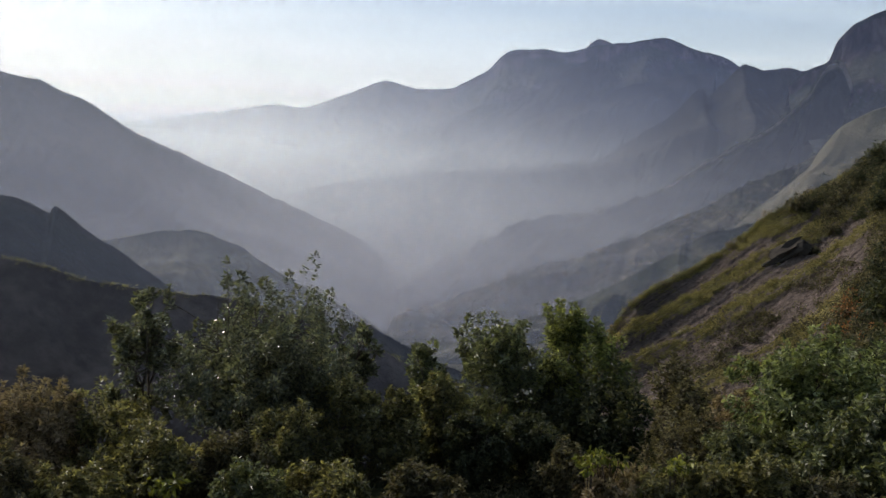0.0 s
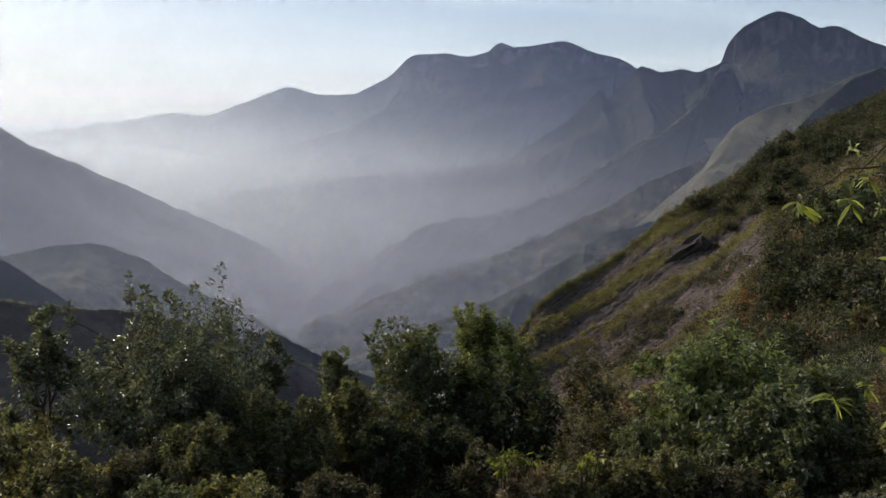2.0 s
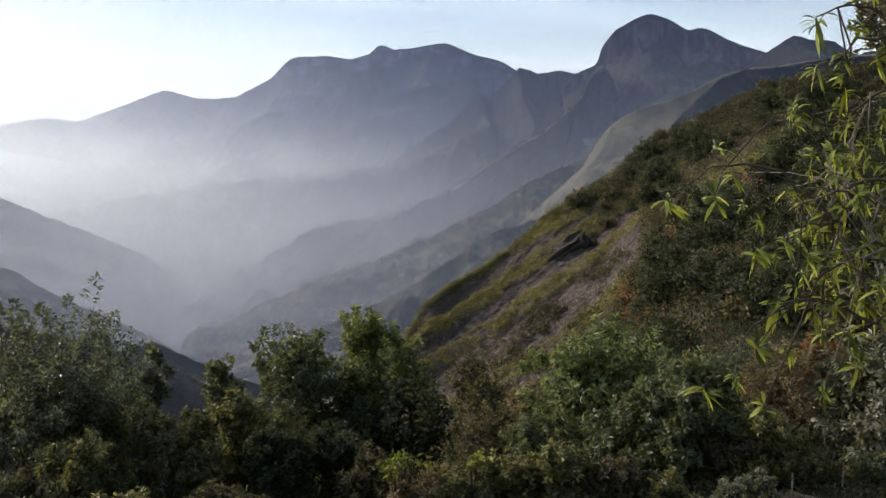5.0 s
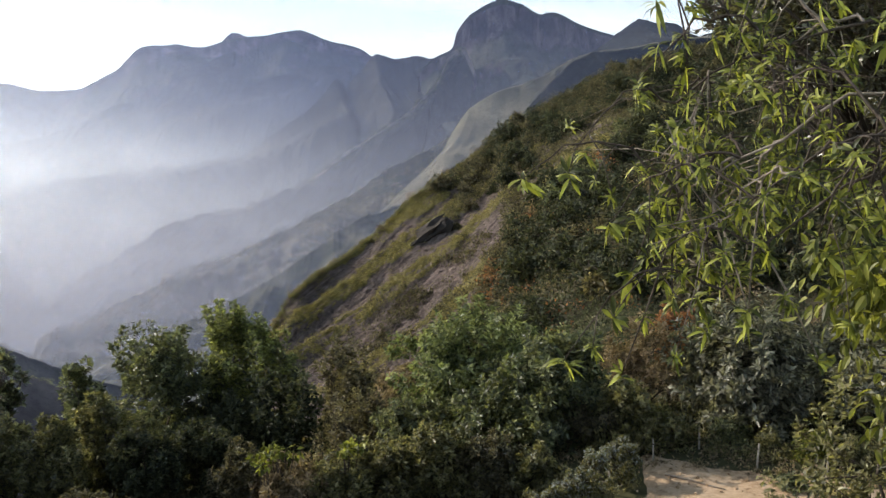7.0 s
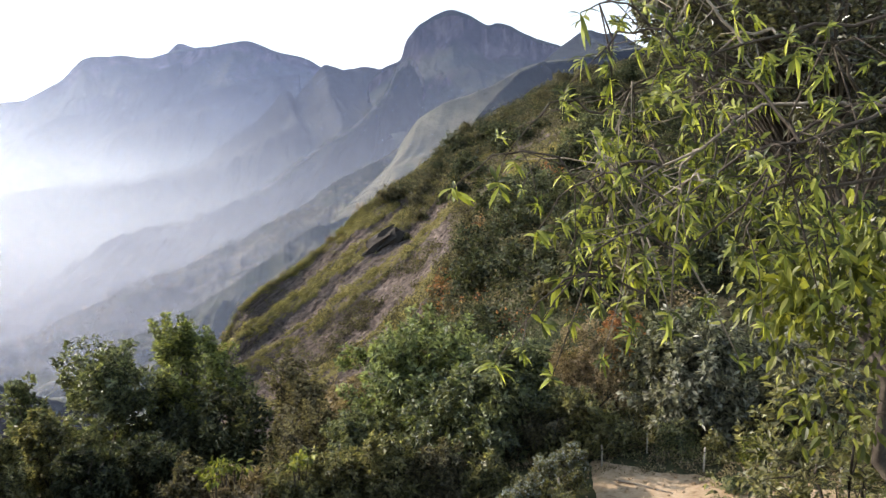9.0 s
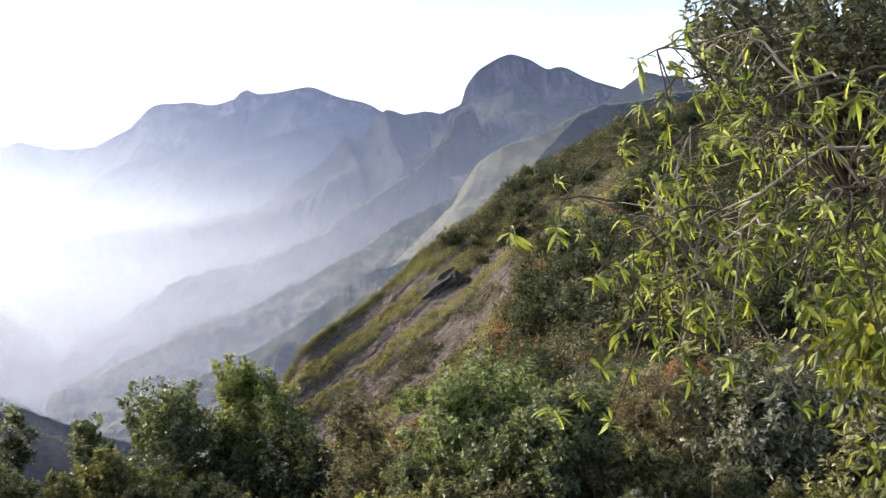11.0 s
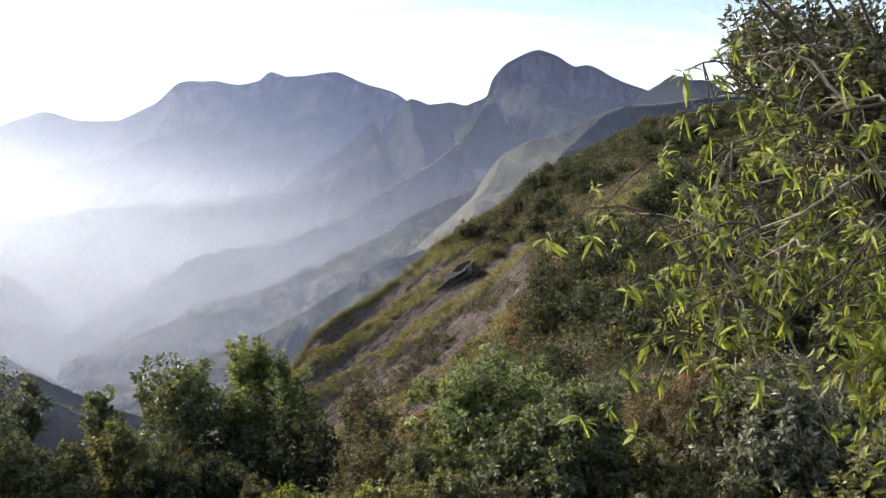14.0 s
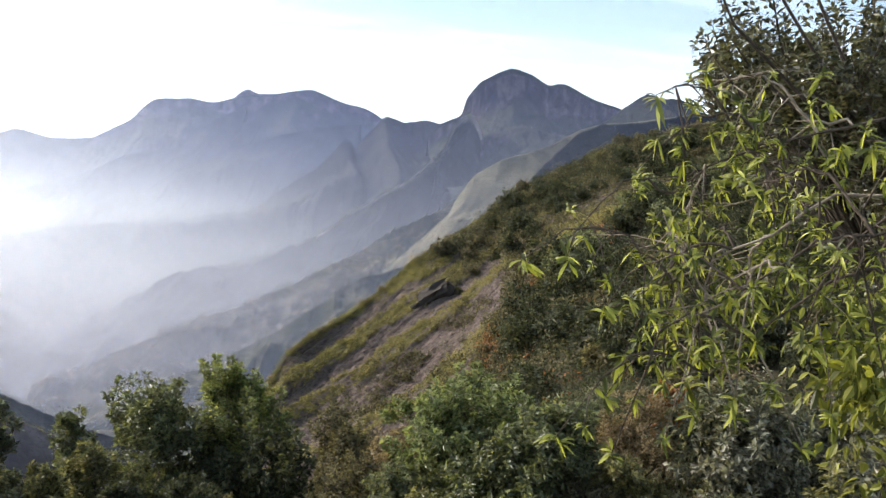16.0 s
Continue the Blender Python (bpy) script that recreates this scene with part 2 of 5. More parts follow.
def mist_material(name, haze, veil, seed):
    """Morning air painted on a sheet: a tall thin blue haze and a low veil of mist, thicker low down, in drifts and
    towards the sun.
    Both are (thickness, height, level, colours to the left and right, share to the left and right). The larger share
    and paler colour to the left paint the glow towards the sun; the shading normal is fixed against the sun to keep
    each sheet bright."""
    m, n = material(name)
    at = n.add("ShaderNodeNewGeometry").outputs["Position"]
    xyz = n.add("ShaderNodeSeparateXYZ", {0: at})
    drift = n.noise(n.add("ShaderNodeMapping", {"Vector": at, "Location": (seed * 97.0, seed * 31.0, 0), "Scale": (1, 1, 2.2)}).outputs[0], 0.0016, 4.0, 0.5, 0.3)
    drift = n.span(drift, 0.25, 0.75, 0.7, 1.3, False)
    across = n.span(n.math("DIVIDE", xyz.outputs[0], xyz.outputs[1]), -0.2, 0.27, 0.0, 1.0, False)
    # normal fixed away from the sun, so that the sheets glow evenly
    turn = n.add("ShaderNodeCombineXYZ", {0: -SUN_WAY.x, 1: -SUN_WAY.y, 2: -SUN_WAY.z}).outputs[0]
    s = n.add("ShaderNodeBsdfTransparent").outputs[0]
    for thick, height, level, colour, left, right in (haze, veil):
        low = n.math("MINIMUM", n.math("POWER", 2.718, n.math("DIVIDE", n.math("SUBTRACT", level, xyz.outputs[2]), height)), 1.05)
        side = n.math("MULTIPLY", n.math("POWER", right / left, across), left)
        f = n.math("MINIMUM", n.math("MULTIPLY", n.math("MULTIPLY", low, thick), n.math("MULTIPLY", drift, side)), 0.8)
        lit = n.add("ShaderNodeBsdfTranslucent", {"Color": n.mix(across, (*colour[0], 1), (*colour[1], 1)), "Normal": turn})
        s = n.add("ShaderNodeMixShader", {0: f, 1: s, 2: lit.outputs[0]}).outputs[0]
    n.add("ShaderNodeOutputMaterial", {"Surface": s})
    return m


# ---- shapes ----
def at_bearing(az, el, d):
    """The place at a bearing (degrees to the left), an elevation and a level distance from the viewpoint."""
    a = radians(az)
    return (-math.sin(a) * d, math.cos(a) * d, math.tan(radians(el)) * d)


def cell(ix, iy, seed):
    h = (ix.astype(np.int64) * 374761393 + iy.astype(np.int64) * 668265263 + seed * 974634777) & 0xFFFFFFFF
    h = ((h ^ (h >> 13)) * 1274126177) & 0xFFFFFFFF
    return ((h ^ (h >> 16)) & 0xFFFF) / 65535.0


def waves(x, y, seed=0):
    ix, iy = np.floor(x), np.floor(y)
    fx, fy = x - ix, y - iy
    fx, fy = fx * fx * fx * (fx * (fx * 6 - 15) + 10), fy * fy * fy * (fy * (fy * 6 - 15) + 10)
    a, b = cell(ix, iy, seed), cell(ix + 1, iy, seed)
    c, d = cell(ix, iy + 1, seed), cell(ix + 1, iy + 1, seed)
    return (a + (b - a) * fx) * (1 - fy) + (c + (d - c) * fx) * fy


def fractal(x, y, seed=0, octaves=5, gain=0.5, sharp=False):
    """Noise of several octaves, -1 to 1; sharp gives ridges and gullies."""
    total, size, amount = 0.0, 1.0, 0.0
    for k in range(octaves):
        v = waves(x * 2**k + 17.3 * k, y * 2**k - 9.1 * k, seed + k) * 2 - 1
        total = total + size * ((1 - 2 * np.abs(v)) if sharp else v)
        amount += size
        size *= gain
    return total / amount


def step(v, lo, hi):
    t = np.clip((v - lo) / (hi - lo), 0, 1)
    return t * t * (3 - 2 * t)


def sheet(name, xyz, mat, uv=None, smooth=True):
    """A mesh over a grid of places, rows by columns."""
    nu, nv = xyz.shape[:2]
    i = np.arange(nu * nv).reshape(nu, nv)
    quads = np.stack([i[:-1, :-1], i[1:, :-1], i[1:, 1:], i[:-1, 1:]], -1).reshape(-1, 4)
    me = bpy.data.meshes.new(name)
    me.from_pydata(xyz.reshape(-1, 3).tolist(), [], quads.tolist())
    me.materials.append(mat)
    me.polygons.foreach_set("use_smooth", [smooth] * len(quads))
    if uv is not None:
        layer = me.uv_layers.new(name="UVMap")
        layer.data.foreach_set("uv", uv.reshape(-1, 2)[quads.reshape(-1)].astype(np.float32).ravel())
    me.update()
    return new(name, me)


def along(points, n):
    """n places evenly along a smooth line through the points."""
    p = np.array(points, float)
    d = np.r_[0, np.cumsum(np.linalg.norm(np.diff(p[:, :2], axis=0), axis=1))]
    t = np.linspace(0, d[-1], n)
    k = np.clip(np.searchsorted(d, t, side="right") - 1, 0, len(p) - 2)
    f = ((t - d[k]) / (d[k + 1] - d[k]))[:, None]
    q = np.vstack([2 * p[0] - p[1], p, 2 * p[-1] - p[-2]])
    a, b, c, e = q[k], q[k + 1], q[k + 2], q[k + 3]
    curve = 0.5 * (2 * b + (c - a) * f + (2 * a - 5 * b + 4 * c - e) * f**2 + (3 * b - a - 3 * c + e) * f**3)
    return 0.45 * curve + 0.55 * (b + (c - b) * f), t


SLOPES, COVER = {}, {}
GRASS_STRIPS = ((-0.1, 0.03), (0.14, 0.235), (0.305, 0.372), (0.53, 0.61), (0.67, 0.75), (0.82, 1.1))


def ridge(name, crest, facing, run, foot, mat, label, back=0.6, steep=0.8, rough=0.1, gully=200.0, jag=2.0, nu=300, nv=70, seed=1, feet=None, trees=0.0, ledge=0.0, bare=0.0, patches=0.0):
    """A mountain ridge: a crest line (bearing, elevation, distance) whose seen flank falls towards the bearing
    'facing' over 'run' metres to the height 'foot', cut by gullies, with a back flank behind."""
    line, length = along([at_bearing(*c) for c in crest], nu)
    a = radians(facing)
    way = np.array([-math.sin(a), math.cos(a)])
    low = np.column_stack([line[:, :2] + way * run, np.full(nu, foot)]) if feet is None else along([at_bearing(*c) for c in feet], nu)[0]
    if feet:  # the foot runs into the ground
        low[:, 2] = np.minimum(low[:, 2], ground_height(low[:, 0], low[:, 1]) - 1.0)
    s = np.linspace(0, 1, nv) ** 1.35
    U, S = np.meshgrid(length, s, indexing="ij")
    reach = np.linalg.norm(low[:, :2] - line[:, :2], axis=1)[:, None]
    xyz = line[:, None, :] * (1 - S[..., None]) + low[:, None, :] * S[..., None]
    drop = (line[:, 2] - low[:, 2])[:, None]
    xyz[..., 2] = line[:, None, 2] - drop * S**steep
    cut = fractal(U / gully + 0.35 * fractal(U / gully, S * 2.5, seed + 40, 3), S * 1.3 * reach / gully * 0.5, seed, 6, 0.52, True)
    fine = fractal(U / gully * 7, S * reach / gully * 7, seed + 9, 4)
    grow = np.minimum(1, S * 5.0) * (1 - 0.35 * S)
    xyz[..., 2] += rough * reach * (cut * 0.85 + fine * 0.07) * grow
    wide = reach.mean() if ledge else reach
    if ledge:  # strips of tussock grass that follow the crest, standing proud of the bare rock between
        lie = S + 0.022 * fractal(U / 17, S * 5, seed + 31, 3) + 0.016 * fractal(U / 4, S * 20, seed + 32, 3)
        strips = sum(step(lie, a - 0.014, a + 0.012) * (1 - step(lie, b - 0.012, b + 0.014)) for a, b in GRASS_STRIPS)
        strips = np.maximum(strips, step(U, 30, 38) * (1 - step(U, 58, 72)) * (1 - step(lie, 0.09, 0.12)))
        strips = np.maximum(strips, step(U, 66, 78) * (0.5 + 0.5 * fractal(U / 9, S * 9, seed + 36, 3)))
        patch = fractal(U / 6, S * wide / 2.6, seed + 30, 4, 0.65)
        grass = step(0.9 * strips + 0.8 * patch + 0.9 * fractal(U / 1.9, S * wide / 1.3, seed + 35, 3, 0.7), 0.4, 1.05)
        grass = grass * (1 - 0.85 * step(U, 48, 54) * (1 - step(U, 68, 74)) * step(lie, 0.385, 0.41) * (1 - step(lie, 0.5, 0.53)))
        COVER[name] = grass
        crags = fractal(U / 4.0, S * wide / 1.8, seed + 33, 5, 0.65)
        xyz[..., 2] += (ledge * (strips - 0.4) + grass * (0.14 + 0.3 * fractal(U / 1.3, S * wide / 1.1, seed + 37, 3, 0.6)) + 0.42 * crags * (1 - 0.6 * grass)) * np.minimum(1, S * 8) * np.minimum(1, (1 - S) * 8)
    shift = rough * reach * 0.55 * fractal(U / gully * 1.3, S * 2.0, seed + 21, 4) * grow
    along_way = np.gradient(line[:, :2], axis=0)
    along_way /= np.linalg.norm(along_way, axis=1)[:, None] + 1e-9
    xyz[..., 0] += shift * along_way[:, None, 0]
    xyz[..., 1] += shift * along_way[:, None, 1]
    edge = jag * fractal(length / (gully * 0.16), length * 0, seed + 3, 5, 0.6)
    if trees:
        edge = edge + trees * np.maximum(0, fractal(length / (trees * 4), length * 0, seed + 5, 3, 0.7))
    xyz[..., 2] += edge[:, None] * np.maximum(0, 1 - S * 8)
    behind = np.linspace(1, 0.1, 12) ** 1.2
    rear = np.zeros((nu, 12, 3))
    away = (line[:, :2] - low[:, :2]) / reach
    rear[..., :2] = line[:, None, :2] + away[:, None] * (behind[None, :, None] * reach[..., None] * back)
    rear[..., 2] = (line[:, 2] + edge)[:, None] - (drop + 30) * behind[None] ** 0.9
    full = np.concatenate([rear, xyz], 1)
    uv = np.stack([np.broadcast_to(length[:, None], full.shape[:2]), np.concatenate([-behind[None] * reach * back, S * wide], 1)], -1)
    SLOPES[name] = xyz
    ob = sheet(name, full, mat, uv)
    if ledge:
        cover = np.concatenate([np.ones((nu, 12)), COVER[name]], 1).astype(np.float32)
        ob.data.attributes.new("grass_cover", "FLOAT", "POINT").data.foreach_set("value", cover.ravel())
    # bare and patches paint a sunlit crest and sunlit spots as paler ground
    if bare or patches:
        sunlit_tone = np.maximum(0, 1 - S * reach / max(bare, 0.1)) if bare else S * 0
        if patches:
            sunlit_tone = np.maximum(sunlit_tone, patches * step(fractal(U / 70, S * reach / 45, seed + 51, 4, 0.6), 0.1, 0.5) * (1 - step(S, 0.35, 0.7)))
        sunlit_tone = np.concatenate([np.zeros((nu, 12)), sunlit_tone], 1).astype(np.float32)
        ob.data.attributes.new("sunlit_ground", "FLOAT", "POINT").data.foreach_set("value", sunlit_tone.ravel())
    return tagged(ob, label, "mountain", kind="structure")


# ---- the ground, one sheet to the horizon ----
def ground_height(x, y):
    x, y = np.asarray(x, float), np.asarray(y, float)
    r = np.hypot(x, y) + 1e-6
    az = np.degrees(np.arctan2(-x, y))
    right = step(-az, 12, 30) * step(180 + az, 20, 60)
    z = -1.6 - 6.4 * step(r, 2.5, 15)
    valley = -4.0 * step(r, 22, 34) - 20 * step(r, 32, 75) - 45 * step(r, 60, 170) - 60 * step(r, 150, 420) - 105 * step(r, 350, 1300) - 22 * step(r, 1200, 4000)
    side = -3.0 * step(r, 28, 60) - 10 * step(r, 60, 120) - 40 * step(r, 100, 300) - 60 * step(r, 200, 700) - 130 * step(r, 500, 1500)
    z = z + valley * (1 - right) + side * right
    z = z + fractal(x / 420, y / 420, 5, 5, 0.5) * 26 * step(r, 350, 1400) + fractal(x / 6, y / 6, 8, 4) * 0.35 * step(r, 4, 30)
    return z


def ground_at(az, d):
    x, y, _ = at_bearing(az, 0, d)
    return x, y, float(ground_height(x, y))


def build_ground():
    r = np.r_[0.0, np.geomspace(1.0, 4850, 210)]
    a = np.radians(np.r_[np.linspace(-180, -70, 45)[:-1], np.linspace(-70, 60, 260), np.linspace(60, 180, 45)[1:]])
    R, A = np.meshgrid(r, a, indexing="ij")
    x, y = -np.sin(A) * R, np.cos(A) * R
    tagged(sheet("ground", np.stack([x, y, ground_height(x, y)], -1), GROUND), "scrub-covered ground falling away into a deep hazy valley", "ground", kind="structure")


build_ground()

# ---- mountains, near to far ----
ridge("hillside", [(-8.6, -12.5, 112), (-10.0, -10.5, 118), (-10.7, -9.1, 122), (-11.8, -8.0, 125), (-13.3, -7.1, 130), (-15.2, -5.9, 136), (-16.9, -4.6, 141), (-18.0, -3.5, 145), (-19.6, -2.35, 150), (-21.7, -1.0, 158), (-23.3, 0.05, 166), (-24.8, 1.15, 172), (-26.4, 1.95, 178), (-28.2, 2.85, 184), (-30.0, 3.6, 190), (-31.6, 4.15, 195), (-34.3, 4.6, 205), (-40, 6.2, 220), (-50, 8.5, 240), (-62, 10, 250)],
      180, 0, 0, HILL, "steep hillside with bands of bare rock and yellow-green grass", back=0.7, steep=0.9, rough=0.009, gully=26, jag=0.5, nu=900, nv=200, seed=3, ledge=0.28,
      feet=[(-1, -23, 84), (-3, -21.5, 82), (-4, -20.5, 80), (-7, -18.5, 78), (-10, -16.5, 77), (-13, -14.5, 76), (-16, -12.8, 76), (-19, -11.2, 76), (-22, -9.6, 77), (-25, -8, 78), (-28, -6.5, 80), (-31, -5, 83), (-34, -4, 86), (-40, -3, 90), (-50, -2, 96), (-62, -2, 100)])
ridge("hillside_fold", [(-22.5, -8.6, 92), (-23.2, -6.2, 98), (-24.6, -3.6, 108), (-27.6, -1.1, 120), (-31.7, 0.9, 132), (-34.8, 2.2, 140), (-41, 4.6, 150), (-50, 7.0, 158), (-62, 9, 165)],
      180, 0, 0, FOLD, "nearer fold of the hillside with a dry grass crest above scrub", back=0.3, steep=0.9, rough=0.03, gully=20, jag=0.4, nu=260, nv=100, seed=13,
      feet=[(-15, -16, 66), (-18, -14.8, 64), (-22, -13.6, 61), (-27, -13, 58), (-31, -13, 56), (-35, -13, 54), (-41, -13, 52), (-50, -13, 52), (-62, -13, 52)])
ridge("spur_near", [(48, -3.0, 330), (36, -4.8, 330), (29, -6.0, 330), (24.4, -6.7, 330), (22.2, -7.3, 330), (19.3, -8.2, 332), (15.7, -8.7, 335), (11.9, -9.2, 340), (7.8, -10.3, 345), (5.3, -11.4, 350), (2.6, -12.4, 355), (-1.5, -14.2, 360), (-4, -17, 365)],
      190, 190, -150, BARE, "dark scrub spur with a pale crest line", steep=0.85, rough=0.05, gully=70, jag=1.0, seed=23)
ridge("spur_mid", [(9, -12.2, 450), (7, -11.4, 450), (6, -11.1, 450), (4.7, -10.3, 455), (3.3, -11.0, 460), (1.3, -12.0, 465), (-2, -13.4, 470), (-5, -15.5, 480)],
      185, 160, -170, DARK, "small dark spur above the valley floor", steep=0.85, rough=0.06, gully=60, jag=1.0, nu=160, seed=29)
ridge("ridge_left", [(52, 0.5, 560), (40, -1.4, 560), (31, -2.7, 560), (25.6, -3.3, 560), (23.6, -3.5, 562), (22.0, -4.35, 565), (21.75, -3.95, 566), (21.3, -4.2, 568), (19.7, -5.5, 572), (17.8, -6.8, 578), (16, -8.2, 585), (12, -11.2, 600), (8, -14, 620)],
      195, 300, -190, SHADED_FOREST, "ridge in a painted shade tone with a small rock knob on its crest", steep=0.85, rough=0.06, gully=90, jag=1.2, seed=31)
ridge("spur_hazy", [(30, -7.6, 950), (24, -6.6, 950), (19.3, -5.8, 950), (16.9, -5.4, 950), (14.4, -5.2, 955), (11.6, -6.2, 960), (10.3, -7.2, 970), (6, -9.4, 1000), (2, -11.5, 1030)],
      190, 330, -235, SCRUB, "hazy brown spur below the long mountain", steep=0.85, rough=0.08, gully=130, jag=2.5, seed=37)
ridge("mountain_left", [(60, 6.5, 1500), (44, 5.2, 1500), (33, 4.0, 1500), (27, 3.2, 1500), (24.3, 3.0, 1500), (22.7, 2.8, 1505), (19.9, 1.7, 1515), (17.5, 0.1, 1525), (14.8, -1.0, 1540), (12, -2.4, 1560), (9.4, -3.6, 1580), (6.4, -4.8, 1610), (4.5, -5.9, 1635), (2.1, -7.7, 1670), (-1.5, -9.3, 1720)],
      185, 620, -250, FOREST, "long shaded mountain flank falling into the misty valley", steep=0.85, rough=0.07, gully=260, jag=3.0, nu=420, seed=41, trees=5)
ridge("spur_scrub", [(-23.5, 2.4, 1420), (-22.3, 1.6, 1400), (-20.4, 0.1, 1370), (-19.1, -0.6, 1350), (-17.1, -1.5, 1320), (-15.2, -2.8, 1290), (-13.9, -3.4, 1275), (-12.6, -4.0, 1260), (-11.4, -4.7, 1245), (-10.0, -5.3, 1230), (-8.0, -6.1, 1210), (-5.1, -7.0, 1180), (-3.4, -7.7, 1160), (-1, -8.7, 1140), (2, -10, 1120)],
      165, 420, -235, SCRUB, "scrub-covered spur running down to the valley floor", steep=0.85, rough=0.085, gully=110, jag=3.0, nu=360, seed=43, trees=3, patches=0.5)
ridge("spur_low", [(-19.5, -2.6, 1060), (-17.2, -3.75, 1040), (-15.5, -4.35, 1020), (-13.9, -5.0, 1000), (-12.6, -6.1, 985), (-10.0, -7.6, 960), (-7.5, -8.9, 935), (-4.0, -10.3, 910), (0, -11.6, 890)],
      165, 300, -225, SCRUB, "low scrubby spur above the valley floor", steep=0.85, rough=0.08, gully=80, jag=2.5, nu=260, seed=44, trees=3, patches=0.5)
ridge("slope_pale", [(-42, 5.6, 1400), (-34, 5.3, 1360), (-30.2, 4.9, 1330), (-28.8, 4.75, 1320), (-27.5, 4.4, 1310), (-26.2, 3.6, 1290), (-23.2, 2.65, 1260), (-21.7, 1.8, 1240), (-20.7, 0.5, 1220), (-20.2, -0.5, 1210), (-19.1, -1.6, 1190), (-17.8, -2.7, 1170), (-16.8, -3.7, 1150), (-15, -5.5, 1120), (-13, -8, 1090)],
      150, 480, -200, PALE, "pale dry-grass slope below the rock dome, its sunlit tone painted in", steep=0.9, rough=0.05, gully=150, jag=2.0, nu=320, seed=47)
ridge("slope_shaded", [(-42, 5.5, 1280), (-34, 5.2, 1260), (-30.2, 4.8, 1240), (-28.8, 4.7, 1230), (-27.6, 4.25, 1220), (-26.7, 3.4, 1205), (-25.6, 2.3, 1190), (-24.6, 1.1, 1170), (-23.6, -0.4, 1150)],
      205, 420, -190, SHADED_FOREST, "slope painted dark as the shaded face beside the pale grass slope", steep=0.9, rough=0.06, gully=120, jag=3.0, nu=200, seed=48, trees=4)
ridge("spur_long", [(-23.2, 1.6, 2600), (-22.3, 3.6, 2640), (-21.6, 5.2, 2650), (-20.9, 5.1, 2600), (-20.5, 4.6, 2540), (-20.0, 3.5, 2450), (-19.0, 2.4, 2340), (-17.8, 1.4, 2250), (-16.2, 0.5, 2150), (-14.4, -0.6, 2050), (-12.5, -2.1, 1950), (-10.5, -3.1, 1870), (-8.2, -3.55, 1820), (-6.2, -4.2, 1770), (-3, -6.4, 1700), (0, -9, 1650)],
      150, 620, -240, FOREST, "long wooded spur, its sunlit crest painted paler", steep=0.85, rough=0.1, gully=200, jag=4.0, nu=380, seed=53, bare=34)
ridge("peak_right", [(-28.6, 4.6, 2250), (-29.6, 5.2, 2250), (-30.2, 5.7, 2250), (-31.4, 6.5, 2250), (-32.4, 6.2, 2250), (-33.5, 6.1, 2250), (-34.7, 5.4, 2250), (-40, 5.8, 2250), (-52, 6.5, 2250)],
      190, 760, -60, SHADED_FOREST, "mountain peak beside the rock dome, painted dark for shade", steep=0.75, rough=0.08, gully=240, jag=5.0, seed=59)
ridge("dome", [(-18.9, 4.0, 2780), (-19.8, 4.75, 2780), (-20.8, 5.2, 2780), (-21.15, 6.2, 2780), (-21.9, 7.1, 2780), (-22.8, 7.6, 2780), (-23.7, 7.9, 2780), (-24.8, 7.6, 2780), (-25.8, 7.0, 2785), (-26.8, 7.0, 2790), (-28.7, 6.1, 2800), (-30.2, 5.6, 2810), (-34, 4.2, 2830), (-42, 4, 2850)],
      165, 700, 0, CLIFF, "great rounded rock dome with streaked cliffs", steep=0.42, rough=0.07, gully=210, jag=3.0, nu=420, nv=110, seed=61)
ridge("ridge_towers", [(-22, 4.6, 3060), (-20.9, 5.0, 3050), (-19.8, 4.7, 3040), (-18.5, 4.8, 3030), (-17.5, 4.7, 3010), (-16.5, 5.0, 2990), (-16.1, 4.7, 2980), (-15.65, 4.2, 2975), (-15.0, 3.5, 2960), (-14.7, 3.25, 2950), (-14.2, 3.68, 2935), (-12.5, 2.05, 2880), (-10.6, 0.7, 2810), (-8.6, -0.6, 2760), (-7.4, -0.6, 2740), (-5.8, -0.95, 2700), (-1.4, -1.3, 2620), (2.9, -1.8, 2560), (7.5, -2.6, 2500), (12, -4.5, 2450)],
      170, 820, -240, FOREST, "wooded ridge with small rock towers, sinking into mist", steep=0.8, rough=0.075, gully=260, jag=7.0, nu=420, seed=67)
ridge("spur_far", [(-8.5, 5.3, 4060), (-7.0, 4.7, 4000), (-5.4, 3.6, 3900), (-4.1, 2.8, 3800), (-1.9, 2.4, 3700), (0.1, 1.4, 3560), (2.2, 0.7, 3480), (4.0, 0.4, 3400), (9, -1.2, 3250)],
      160, 800, -240, FOREST, "far spur of the plateau mountain in haze", steep=0.85, rough=0.09, gully=330, jag=5.0, seed=71)
ridge("spur_blue", [(-15, 4.6, 3900), (-12.4, 4.3, 3750), (-9.6, 3.6, 3600), (-8.2, 3.0, 3520), (-6.3, 2.3, 3440), (-4.6, 1.6, 3360), (-3.0, 0.5, 3280), (-1.2, 0.2, 3200), (2, -1.2, 3100)],
      160, 800, -240, FOREST, "blue wooded spur below the plateau mountain", steep=0.85, rough=0.08, gully=300, jag=5.0, seed=72)
